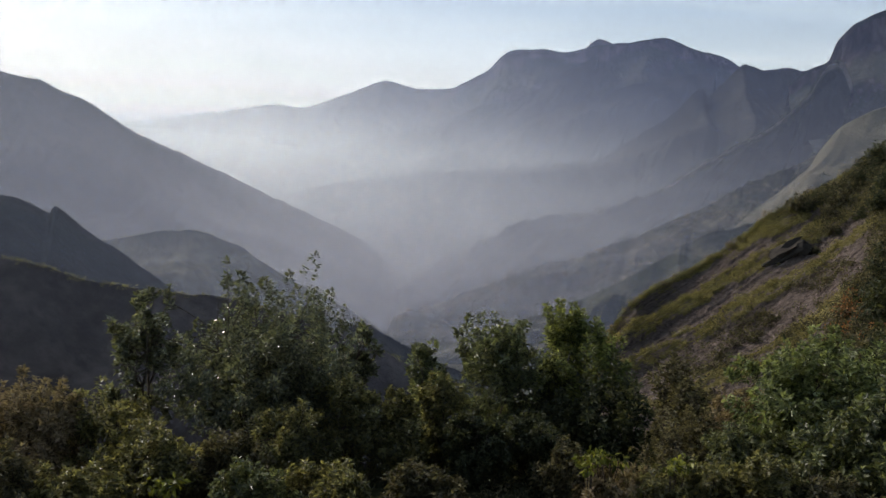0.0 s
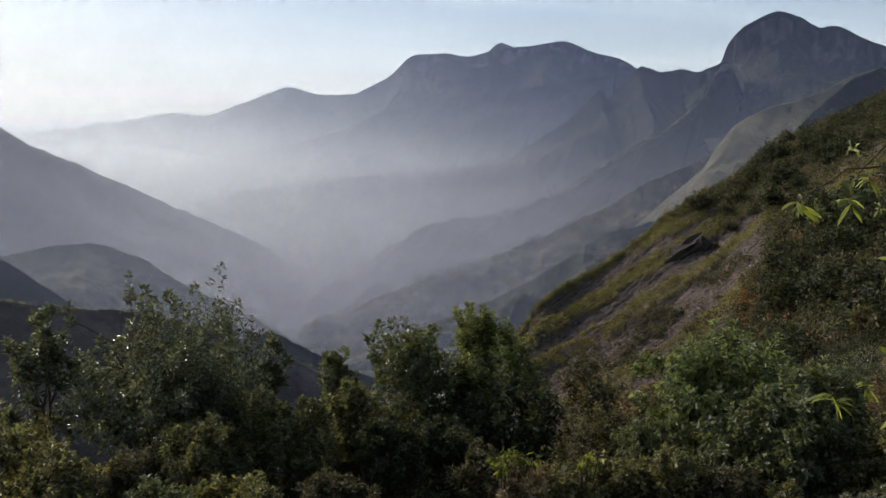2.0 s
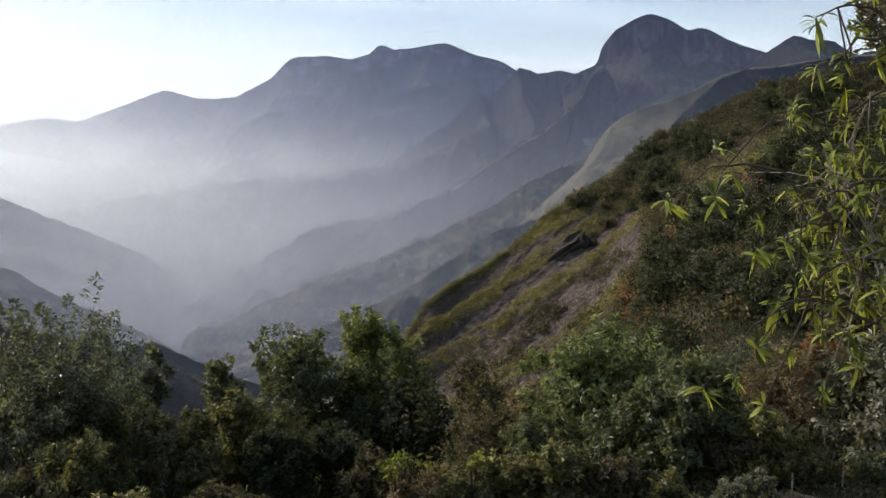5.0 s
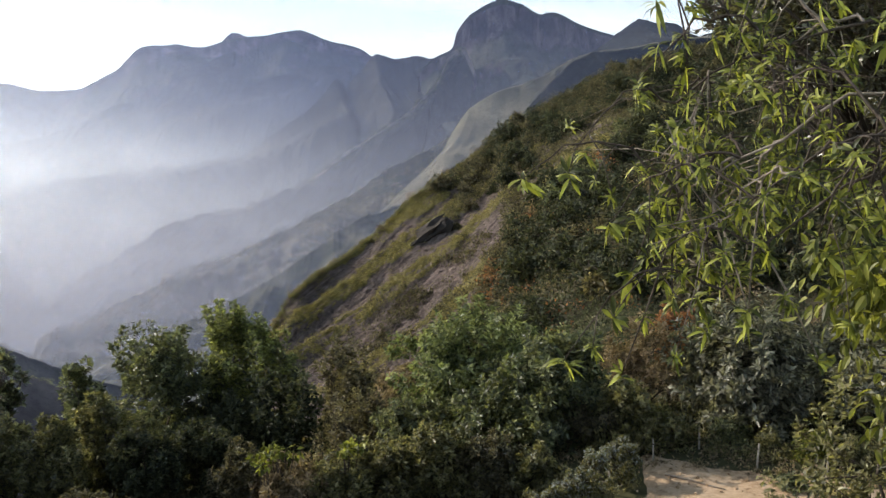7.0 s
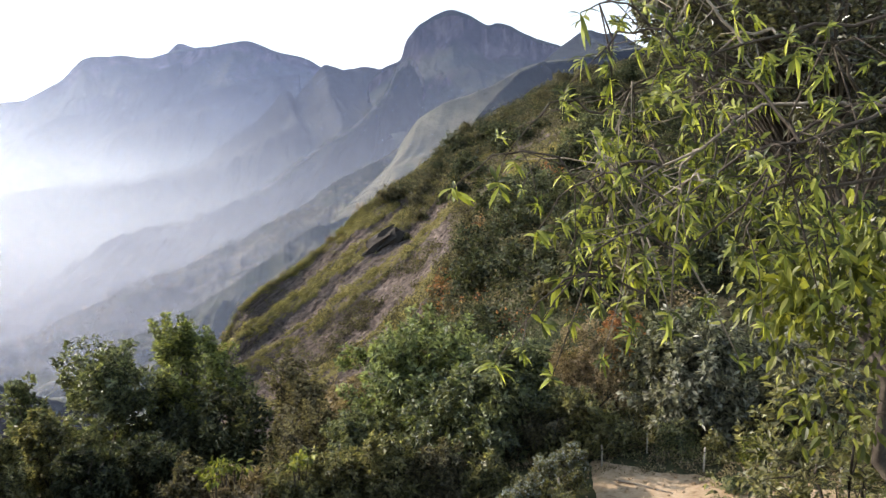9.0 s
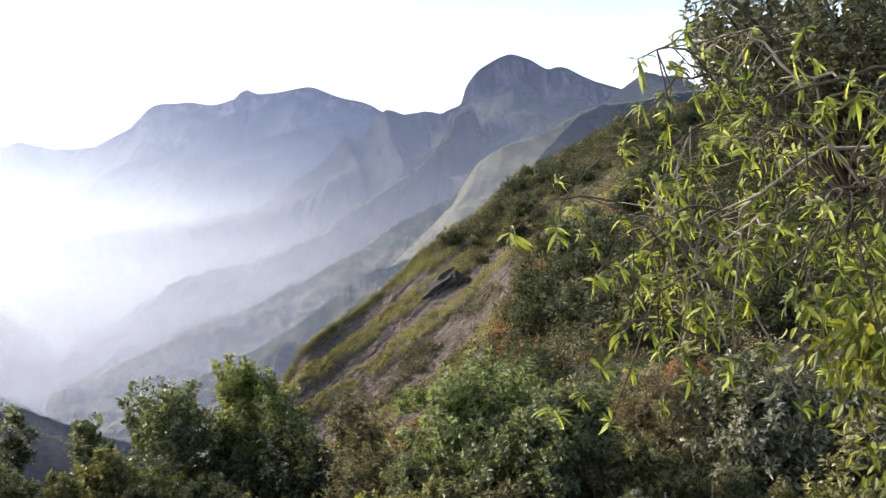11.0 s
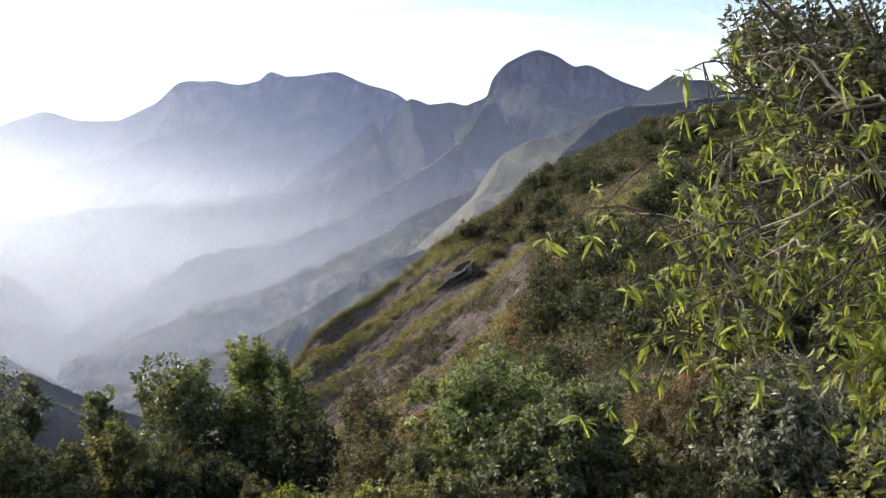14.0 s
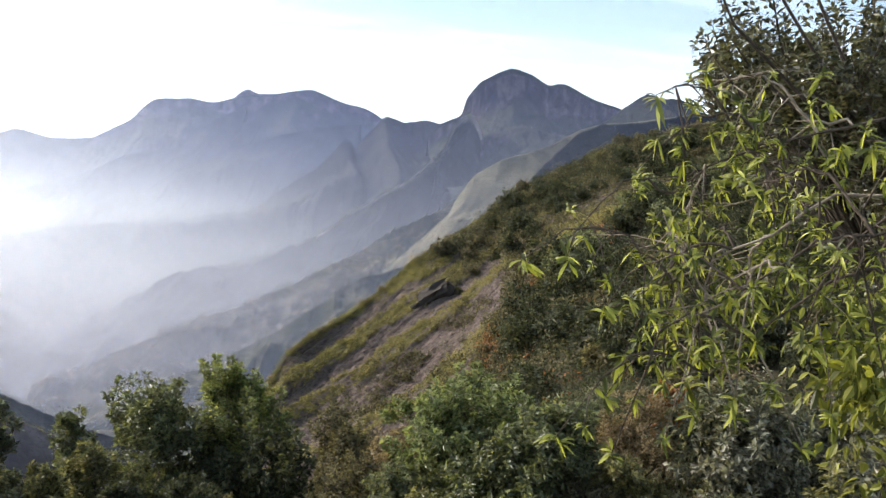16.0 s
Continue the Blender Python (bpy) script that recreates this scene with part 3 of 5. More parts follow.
ridge("mountain_plateau", [(0.8, 2.6, 4150), (-0.2, 3.3, 4150), (-2.1, 4.3, 4150), (-3.4, 5.5, 4150), (-5.3, 5.7, 4150), (-6.7, 5.5, 4150), (-8.2, 5.9, 4150), (-9.7, 6.1, 4150), (-12.2, 6.4, 4150), (-13.8, 5.8, 4150), (-15.2, 5.5, 4150), (-16.3, 4.9, 4150), (-19, 4.3, 4150), (-24, 3.5, 4150)],
      170, 1000, -200, CLIFF, "broad plateau mountain with pale cliffs in blue haze", steep=0.7, rough=0.09, gully=360, jag=5.0, nu=420, seed=73)
ridge("peak_far", [(-7.2, 5.0, 4500), (-7.8, 5.8, 4500), (-8.2, 6.2, 4500), (-8.5, 6.32, 4500), (-8.9, 6.2, 4500), (-9.5, 5.9, 4500), (-10.5, 5.0, 4500)],
      180, 200, 200, CLIFF, "distant summit just above the plateau", steep=0.8, rough=0.05, gully=200, jag=3.0, nu=120, seed=79, back=0.5)
ridge("mountain_far", [(22, 0.3, 4550), (16, 1.0, 4550), (12.3, 1.6, 4550), (9.8, 2.0, 4550), (8.1, 1.9, 4550), (6.0, 2.7, 4550), (3.7, 3.6, 4550), (1.8, 3.2, 4550), (-0.2, 3.3, 4550), (-3, 3.5, 4550)],
      175, 900, -200, FOREST, "far pointed mountain fading into bright haze", steep=0.8, rough=0.08, gully=330, jag=4.0, seed=83, back=0.25)


# ---- morning mist in the valley, painted on sheets ----
def mist(d, deep, seed):
    """One thin curved sheet of the misty air, standing for 'deep' metres of it."""
    pick = lambda *stops: float(np.interp(d, [s[0] for s in stops], [s[1] for s in stops]))
    # tint grows paler with distance, which paints the mist's brightness
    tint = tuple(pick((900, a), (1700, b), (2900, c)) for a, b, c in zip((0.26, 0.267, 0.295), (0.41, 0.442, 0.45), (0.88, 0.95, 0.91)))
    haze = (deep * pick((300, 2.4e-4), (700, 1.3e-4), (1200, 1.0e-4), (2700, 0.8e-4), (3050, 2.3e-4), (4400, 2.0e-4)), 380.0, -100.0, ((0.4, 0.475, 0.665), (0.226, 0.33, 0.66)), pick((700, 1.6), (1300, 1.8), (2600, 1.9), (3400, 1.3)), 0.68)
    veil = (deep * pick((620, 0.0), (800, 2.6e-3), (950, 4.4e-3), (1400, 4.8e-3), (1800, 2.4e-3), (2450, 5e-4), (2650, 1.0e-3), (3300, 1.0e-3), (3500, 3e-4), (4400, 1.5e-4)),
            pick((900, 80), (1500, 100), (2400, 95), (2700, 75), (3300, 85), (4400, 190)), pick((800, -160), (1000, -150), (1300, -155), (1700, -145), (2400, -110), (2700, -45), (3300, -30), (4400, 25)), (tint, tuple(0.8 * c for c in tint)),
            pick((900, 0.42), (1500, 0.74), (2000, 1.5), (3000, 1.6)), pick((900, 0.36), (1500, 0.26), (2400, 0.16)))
    # the arc round the viewpoint stops short so that it dims the sun less
    az = np.radians(np.linspace(-62, 33, 80))
    z = np.linspace(-330, 720, 22)
    A, Z = np.meshgrid(az, z, indexing="ij")
    rr = d * (1 + 0.05 * fractal(A * 3, Z / 400, seed, 3))
    ob = sheet("mist_sheet", np.stack([-np.sin(A) * rr, np.cos(A) * rr, Z], -1), mist_material("mist", haze, veil, seed))
    tagged(ob, "curved sheet that paints pale blue morning mist across the valley", "mist", kind="stuff")


scene.cycles.transparent_max_bounces = 48
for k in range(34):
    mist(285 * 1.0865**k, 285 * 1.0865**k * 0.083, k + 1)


# ---- plants ----
def part(name, verts, faces, mat, parent, label="", smooth=False):
    """One mesh object under a thing or a part."""
    me = bpy.data.meshes.new(name)
    me.from_pydata(verts if isinstance(verts, list) else verts.tolist(), [], faces if isinstance(faces, list) else faces.tolist())
    me.materials.append(mat)
    if smooth:
        me.polygons.foreach_set("use_smooth", [True] * len(me.polygons))
    ob = new(name, me)
    ob.parent = parent
    return tagged(ob, label)


def tubes(paths, sides=5):
    """Tapered limbs: each a list of (place, radius)."""
    verts, faces = [], []
    for path in paths:
        base = len(verts)
        for i, (p, r) in enumerate(path):
            d = Vector(path[min(i + 1, len(path) - 1)][0]) - Vector(path[max(i - 1, 0)][0])
            q = d.to_track_quat("Z", "Y") if d.length > 1e-6 else Vector((0, 0, 1)).to_track_quat("Z", "Y")
            for k in range(sides):
                a = 2 * math.pi * k / sides
                verts.append(tuple(Vector(p) + q @ Vector((math.cos(a) * r, math.sin(a) * r, 0))))
        for i in range(len(path) - 1):
            for k in range(sides):
                a, b = base + i * sides + k, base + i * sides + (k + 1) % sides
                faces.append((a, b, b + sides, a + sides))
        faces.append(tuple(base + (len(path) - 1) * sides + k for k in range(sides)))
    return verts, faces


def leaf_cloud(centres, sizes, per, length, width, rng, droop=0.2, fine=False):
    """Many folded leaves round the given centres: four corners and a midrib each."""
    n = len(centres) * per
    c = np.repeat(centres, per, 0)
    s = np.repeat(sizes, per)[:, None]
    g = rng.normal(size=(n, 3))
    g /= np.linalg.norm(g, axis=1)[:, None]
    p = c + g * s * rng.uniform(0.25, 1.0, (n, 1)) ** 0.6
    d = g * 0.7 + rng.normal(size=(n, 3)) * 0.6
    d[:, 2] -= droop
    d /= np.linalg.norm(d, axis=1)[:, None]
    up = rng.normal(size=(n, 3)) * 0.7 + (0, 0, 1)
    w = np.cross(d, up)
    w /= np.linalg.norm(w, axis=1)[:, None] + 1e-9
    nn = np.cross(w, d)
    L = length * rng.uniform(0.65, 1.25, (n, 1))
    Wd = width * rng.uniform(0.7, 1.2, (n, 1))
    if fine:  # an oval leaf with a point, folded along its midrib
        side = lambda t, k, w0: p + d * L * t + w * Wd * 0.5 * k * w0 + nn * (Wd * 0.16 * w0 - L * 0.18 * t * t)
        v = np.stack([p, side(0.22, 1, 0.75), side(0.5, 1, 1.0), side(0.8, 1, 0.55), p + d * L - nn * L * 0.18, side(0.8, -1, 0.55), side(0.5, -1, 1.0), side(0.22, -1, 0.75), p + d * L * 0.5 - nn * L * 0.05], 1).reshape(-1, 3)
        i = np.arange(n) * 9
        f = np.concatenate([np.stack([i + a, i + b, i + 8], 1) for a, b in ((0, 1), (1, 2), (2, 3), (3, 4), (4, 5), (5, 6), (6, 7), (7, 0))])
        return v, f
    v = np.stack([p, p + d * L * 0.45 + w * Wd * 0.5 + nn * Wd * 0.18, p + d * L + nn * L * -0.12, p + d * L * 0.45 - w * Wd * 0.5 + nn * Wd * 0.18], 1).reshape(-1, 3)
    i = np.arange(n) * 4
    f = np.concatenate([np.stack([i, i + 1, i + 2], 1), np.stack([i, i + 2, i + 3], 1)])
    return v, f


def leaf_spray(centres, axes, sizes, length, width, rng):
    """Leafy shoots: folded leaves set round a twig that points along the axis, thinning to its tip."""
    n = len(centres)
    t = rng.uniform(0, 1, (n, 1))
    g = rng.normal(size=(n, 3))
    g -= axes * (g * axes).sum(1)[:, None]
    g /= np.linalg.norm(g, axis=1)[:, None] + 1e-9
    s = sizes[:, None]
    p = centres + axes * s * (2.1 * t - 0.8) + g * s * 0.62 * (1.05 - t) ** 0.6 * rng.uniform(0.1, 1.0, (n, 1)) ** 0.6
    d = axes * 0.55 + g * 0.85 + rng.normal(size=(n, 3)) * 0.35
    d[:, 2] -= 0.12
    d /= np.linalg.norm(d, axis=1)[:, None]
    w = np.cross(d, axes + rng.normal(size=(n, 3)) * 0.5)
    w /= np.linalg.norm(w, axis=1)[:, None] + 1e-9
    nn = np.cross(w, d)
    L = length * rng.uniform(0.6, 1.3, (n, 1))
    W = width * rng.uniform(0.7, 1.2, (n, 1))
    v = np.stack([p, p + d * L * 0.42 + w * W * 0.5 + nn * W * 0.16, p + d * L - nn * L * 0.14, p + d * L * 0.42 - w * W * 0.5 + nn * W * 0.16], 1).reshape(-1, 3)
    i = np.arange(n) * 4
    return v, np.concatenate([np.stack([i, i + 1, i + 2], 1), np.stack([i, i + 2, i + 3], 1)])


def plant(name, label, category, base, height, width, leaf, length, seed, clumps=90, per=45, lean=(0, 0), flat=1.0, stems=4, bark=BARK, bare=0.25, shape=1.0, clump=0.16, leaf_width=0.5, group="", extra=(), lobes=9, shoots=0, fine=False, upright=0.55):
    """A tree or bush: stems that fork into limbs, and a crown of leaf clumps with an uneven outline."""
    rng = np.random.default_rng(seed)
    x, y, z = base
    ob = new(name)
    ob.matrix_world = Matrix.Translation((x, y, z))
    tagged(ob, label, category, group)
    # clump centres on the shells of several rounded lobes that make up the crown
    mid, half = height * (1 + bare) / 2, height * (1 - bare) / 2
    big = []
    for k in range(lobes):
        g = rng.normal(size=3)
        g /= np.linalg.norm(g)
        if k < 3:
            g[2] = abs(g[2])
        r = rng.uniform(0.35, 0.78)
        rise = g[2] * r
        taper = 1 - shape * 0.35 * max(0.0, rise)
        big.append((np.array([g[0] * r * width / 2 * taper + lean[0] * (rise + 1) / 2, g[1] * r * width / 2 * flat * taper + lean[1] * (rise + 1) / 2, mid + rise * half]),
                    rng.uniform(0.3, 0.55) * min(width / 2, half * 1.2)))
    high = max(c[2] + r for c, r in big)
    centres, sizes = [], []
    while len(centres) < clumps:
        o, r = big[rng.integers(lobes)]
        g = rng.normal(size=3)
        g /= np.linalg.norm(g)
        c = o + g * r * rng.uniform(0.3, 1) ** 0.5 * (0.9 + 0.3 * rng.uniform())
        c[2] = c[2] * height / high if c[2] > mid else c[2]
        if c[2] < 0.1 * height + clump * width * 0.4:
            continue
        centres.append(c)
        sizes.append(clump * width * rng.uniform(0.4, 1.3))
    if bare <= 0.05:  # foliage down to the ground
        for _ in range(clumps // 3):
            a, r = rng.uniform(0, 6.28), rng.uniform(0, 1) ** 0.5 * 0.42 * width
            centres.append(np.array([math.cos(a) * r, math.sin(a) * r * flat, height * rng.uniform(0.06, 0.5)]))
            sizes.append(clump * width * rng.uniform(0.6, 1.3))
    centres, sizes = np.array(centres), np.array(sizes)
    weights = [per] * len(centres)
    # stems
    paths, tops = [], []
    for k in range(stems):
        a = 2 * math.pi * (k + rng.uniform(0, 0.6)) / stems
        foot = Vector((math.cos(a) * 0.06 * width * (stems > 1), math.sin(a) * 0.06 * width * (stems > 1), -0.25))
        top = Vector((math.cos(a) * width * 0.16 + lean[0] * 0.5, math.sin(a) * width * 0.16 + lean[1] * 0.5, height * rng.uniform(0.62, 0.85)))
        r0 = (0.022 * height / math.sqrt(stems) + 0.01) * (0.45 if fine else 1.0)
        path = []
        for i in range(7):
            t = i / 6
            p = foot.lerp(top, t) + Vector((rng.normal(), rng.normal(), 0)) * 0.025 * width * (0 < i)
            path.append((p, r0 * (1 - 0.8 * t)))
        paths.append(path)
        tops += path[2:]
    spots = np.array([tuple(p) for p, _ in tops])
    for c in centres[:: max(1, len(centres) // 60)]:
        d = np.linalg.norm(spots - c * (1, 1, 0.85), axis=1)
        k = int(np.argmin(d))
        a, b = Vector(tops[k][0]), Vector(c)
        bend = a.lerp(b, 0.5) + Vector((rng.normal(), rng.normal(), rng.normal() + 0.6)) * 0.06 * (b - a).length
        r = min(tops[k][1] * 0.6, 0.012 + 0.012 * (b - a).length)
        paths.append([(a, r), (bend, r * 0.65), (b, r * 0.25)])
    # thin leafy shoots that stick out of the crown's outline
    order = np.argsort(-(centres[:, 2] + 0.45 * np.abs(centres[:, 0])))
    for c in centres[rng.permutation(order[: len(order) // 2])[:shoots]]:
        way = Vector((c[0] * 0.35 / width + rng.normal() * 0.25, c[1] * 0.35 / width + rng.normal() * 0.25, 1.0)).normalized()
        L = min(0.13 * width, 0.7) * rng.uniform(0.5, 1.2)
        a = Vector(c)
        stem = int(np.argmin(np.linalg.norm(spots - c * (1, 1, 0.85), axis=1)))
        paths.append([(tops[stem][0], 0.016), (tuple(a), 0.012), (tuple(a + way * L * 0.5), 0.008), (tuple(a + way * L), 0.003)])
        k = 5
        centres = np.vstack([centres, [tuple(a + way * L * (0.2 + 0.8 * i / (k - 1))) for i in range(k)]])
        sizes = np.r_[sizes, np.full(k, length * 0.55) * np.linspace(1.6, 0.6, k)]
        weights += [6] * k
    part("trunk", *tubes(paths, 5), bark, ob, smooth=True)
    if fine:
        v, f = leaf_cloud(np.repeat(centres, weights, 0), np.repeat(sizes, weights), 1, length, length * leaf_width, rng, 0.75, True)
    else:
        out = centres - (lean[0] * 0.5, lean[1] * 0.5, mid * 0.8)
        out /= np.linalg.norm(out, axis=1)[:, None] + 1e-9
        out = out * 0.75 + (0, 0, upright) + rng.normal(size=out.shape) * 0.3
        out /= np.linalg.norm(out, axis=1)[:, None] + 1e-9
        v, f = leaf_spray(np.repeat(centres, weights, 0), np.repeat(out, weights, 0), np.repeat(sizes, weights), length, length * leaf_width, rng)
    part("crown", v, f, leaf, ob)
    for mat2, count, label2 in extra:
        pick = rng.integers(0, len(centres), count)
        v, f = leaf_cloud(centres[pick] + (0, 0, 0.05 * height), sizes[pick], 10, length, length * leaf_width, rng)
        part("blossom", v, f, mat2, ob, label2)
    return ob


def rooted(az, d, top, *args, **kw):
    """For a plant at a bearing and distance: its root on the ground and its height to the elevation 'top'."""
    x, y, z = ground_at(az, d)
    return (x, y, z), at_bearing(az, top, d)[2] - z


def grow(name, label, category, az, d, top, width_deg, leaf, length, seed, **kw):
    base, height = rooted(az, d, top)
    return plant(name, label, category, base, height, 2 * d * math.tan(radians(width_deg / 2)), leaf, length, seed, **kw)


grow("tree", "slender multi-stemmed broadleaf tree with glinting olive leaves", "tree", 11.2, 26, -6.9, 13.6, LEAF_TREE, 0.135, 1, clumps=760, per=50, stems=9, bare=0.06, clump=0.045, lobes=34, shape=-0.6, shoots=70, lean=(0.7, 0.0))
grow("sapling", "thin young tree with sparse olive leaves", "tree", 17.2, 25.5, -8.9, 4.2, LEAF_TREE, 0.17, 101, clumps=120, per=30, stems=3, bare=0.1, clump=0.09, lobes=16, shape=1.6, shoots=12)
grow("sapling", "thin young tree with sparse olive leaves", "tree", 4.9, 26, -10.7, 3.6, LEAF_TREE, 0.17, 102, clumps=80, per=26, stems=3, bare=0.1, clump=0.09, lobes=14, shoots=14)
grow("tree", "small dark evergreen tree with a narrow top", "tree", 1.2, 31, -11.5, 4.4, LEAF_DARK, 0.18, 2, clumps=130, per=54, stems=3, bare=0.0, clump=0.1, lobes=12, shape=2.0, shoots=14)
grow("tree", "dense dark green tree with clumped foliage", "tree", -3.6, 32, -9.8, 6.8, LEAF_DARK, 0.18, 3, clumps=230, per=62, stems=3, bare=0.0, clump=0.085, lobes=15, shape=1.6, shoots=20)
grow("tree", "dense tree with fresh light green upper leaves", "tree", -8.1, 33, -8.7, 6.6, LEAF_LIME, 0.18, 4, clumps=220, per=60, stems=4, bare=0.3, clump=0.085, lobes=14, shape=0.7, shoots=24, upright=1.2)
grow("tree", "dark broad tree below a lighter one, its shade put into the leaf colour", "tree", -9.0, 31, -12.0, 8.6, LEAF_SHADE, 0.19, 5, clumps=240, per=58, bare=0.0, clump=0.085, lobes=15)
grow("bush", "olive scrub bush at the foot of the hillside", "bush", -14.0, 40, -11.8, 6.0, LEAF_WOOD, 0.22, 6, clumps=150, per=44, bare=0.0, clump=0.085, lobes=12)
grow("bush", "brown-olive scrub bush at the foot of the hillside", "bush", -17.8, 37, -12.2, 4.6, LEAF_DRY, 0.19, 106, clumps=100, per=40, bare=0.0, clump=0.1, lobes=10)
grow("bush", "large round green bush with sunlit leaves", "bush", -22.6, 27, -9.4, 10.8, LEAF_BRIGHT, 0.18, 7, clumps=330, per=56, bare=0.0, clump=0.062, lobes=18)
grow("bush", "dark glossy bush in front of the slope", "bush", -27.0, 25.5, -10.8, 6.6, LEAF_DARK, 0.18, 8, clumps=180, per=42, bare=0.0, clump=0.085, lobes=13)
grow("bush", "dark shaded bush below a sunlit green one", "bush", -23.6, 25, -13.0, 8.6, LEAF_DARK, 0.18, 107, clumps=190, per=42, bare=0.0, clump=0.075, lobes=14)
grow("bush", "dry brown thicket of dead stems", "bush", -31.6, 28.5, -10.2, 6.0, LEAF_DRY, 0.12, 9, clumps=190, per=34, bare=0.0, clump=0.075, lobes=14, upright=1.2)
grow("bush", "small dry shrub with rust-coloured leaves", "bush", -33.3, 29.5, -9.6, 3.0, LEAF_RUST, 0.13, 10, clumps=70, per=36, bare=0.3, clump=0.12, lobes=8, upright=1.2)
grow("bush", "olive-green leafy bush beside a dry thicket", "bush", -30.2, 24.6, -13.6, 4.6, LEAF_OLIVE, 0.16, 108, clumps=120, per=38, bare=0.0, clump=0.095, lobes=12)
grow("bush", "large dark shrub with silvery grey-green leaves", "bush", -37.4, 27.3, -9.3, 7.8, LEAF_GREY, 0.22, 11, clumps=240, per=38, bare=0.0, clump=0.07, lobes=16)
grow("bush", "dark shrub with silvery leaves behind the posts", "bush", -44.5, 28.5, -9.0, 8.5, LEAF_GREY, 0.22, 12, clumps=200, per=38, bare=0.0, clump=0.075, lobes=15)
LOW = ((-32.0, 25.6, -15.6, 4.5, LEAF_OLIVE), (-29.0, 25.0, -14.8, 4.5, LEAF_WOOD), (26.0, 24, -12.4, 7, LEAF_DRY), (22.3, 23, -13.2, 6, LEAF_DRY), (19.5, 23, -13.8, 6, LEAF_OLIVE), (16.5, 21, -16.4, 6, LEAF_OLIVE), (12.5, 21.5, -16.8, 6, LEAF_WOOD), (8.8, 22, -15.0, 6, LEAF_OLIVE), (5.6, 23, -13.6, 5, LEAF_OLIVE),
       (2.4, 23, -14.4, 4, LEAF_OLIVE), (-0.6, 24, -13.4, 4.5, LEAF_OLIVE), (-2.6, 22.5, -15.4, 4, LEAF_SHADE), (-5.6, 23.5, -15.2, 5, LEAF_SHADE), (-7.8, 22, -17.0, 4, LEAF_WOOD), (-10.5, 21, -18.2, 6, LEAF_DRY), (-13.6, 21, -17.5, 5, LEAF_OLIVE), (-16.6, 21.5, -17.0, 5, LEAF_OLIVE),
       (-19.6, 21.5, -16.4, 4.5, LEAF_OLIVE), (-22.6, 21.5, -17.3, 4, LEAF_WOOD), (-25.2, 21.5, -17.7, 4, LEAF_OLIVE), (30.5, 24, -12.5, 8, LEAF_OLIVE), (37, 24, -12.0, 8, LEAF_DARK),
       (24.5, 20, -17.0, 6, LEAF_WOOD), (20.5, 19.5, -18.0, 6, LEAF_OLIVE), (10.5, 19.5, -18.6, 6, LEAF_DARK), (6.5, 19.5, -18.4, 6, LEAF_OLIVE), (0.8, 19.5, -18.8, 6, LEAF_WOOD), (-14.5, 27, -14.6, 6, LEAF_WOOD), (-17.5, 25.5, -14.8, 5, LEAF_DARK))
for k, (az, d, top, wide, leaf) in enumerate(LOW):
    grow("bush", "low tangled bush with small leaves and dry seed heads", "bush", az, d, top, wide, leaf, 0.125, 30 + k, clumps=150, per=38, bare=0.0, clump=0.085, upright=0.9, shoots=16, group="low bushes below the viewpoint", stems=5, lobes=13)


# ---- scrub on the hillsides ----
def scrub(name, label, slope, count, mat, size, seed, keep, leaves=60, tall=0.8, leaf=0.3, on_grass=False):
    """Bushes strewn over a slope, too many to count, joined into one mesh."""
    rng = np.random.default_rng(seed)
    grid = SLOPES[slope]
    nu, nv = grid.shape[:2]
    u, v = rng.uniform(0, 1, count * 40), rng.uniform(0, 1, count * 40)
    iu, iv = (u * (nu - 1)).astype(int), (v * (nv - 1)).astype(int)
    p = grid[iu, iv]
    az = np.degrees(np.arctan2(-p[:, 0], p[:, 1]))
    drift = fractal(p[:, 0] / 14, p[:, 1] / 14, seed, 3)
    p = p[rng.uniform(0, 1, len(p)) < keep(az, v, drift) * (COVER[slope][iu, iv] if on_grass else 1.0)][: count]
    n = len(p)
    sz = size * rng.uniform(0.5, 1.35, n)
    spots = np.repeat(p, 3, 0)
    wide = np.repeat(sz, 3)
    spots = spots + np.column_stack([rng.normal(size=3 * n) * wide * 0.4, rng.normal(size=3 * n) * wide * 0.4, wide * rng.uniform(0.1, tall, 3 * n)])
    v, f = leaf_cloud(spots, wide * rng.uniform(0.45, 0.8, 3 * n), leaves // 3, min(leaf, size * 0.3), min(leaf, size * 0.3) * 0.65, rng)
    me = bpy.data.meshes.new(name)
    me.from_pydata(v.tolist(), [], f.tolist())
    me.materials.append(mat)
    tagged(new(name, me), label, "scrub", kind="stuff")


def hump(v, lo, hi, soft):
    return step(v, lo - soft, lo + soft) * (1 - step(v, hi - soft, hi + soft))


def belt(az, s):
    """The belt of wood below the crest, which widens along the hillside."""
    low = np.interp(-az, [18, 20, 24.4, 29.5, 40], [0.02, 0.13, 0.30, 0.33, 0.36])
    high = np.interp(-az, [19, 22, 24.5], [0.07, 0.05, -0.1])
    return hump(-az, 19.6, 50, 0.6) * (1 - step(s, low - 0.03, low + 0.02)) * step(s, high - 0.02, high + 0.02)


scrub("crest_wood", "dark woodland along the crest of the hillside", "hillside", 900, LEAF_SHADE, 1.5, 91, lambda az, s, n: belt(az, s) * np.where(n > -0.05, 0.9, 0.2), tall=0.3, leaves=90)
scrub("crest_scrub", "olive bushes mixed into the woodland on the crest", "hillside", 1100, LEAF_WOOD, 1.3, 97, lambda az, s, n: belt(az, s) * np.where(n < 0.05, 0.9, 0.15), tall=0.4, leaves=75)
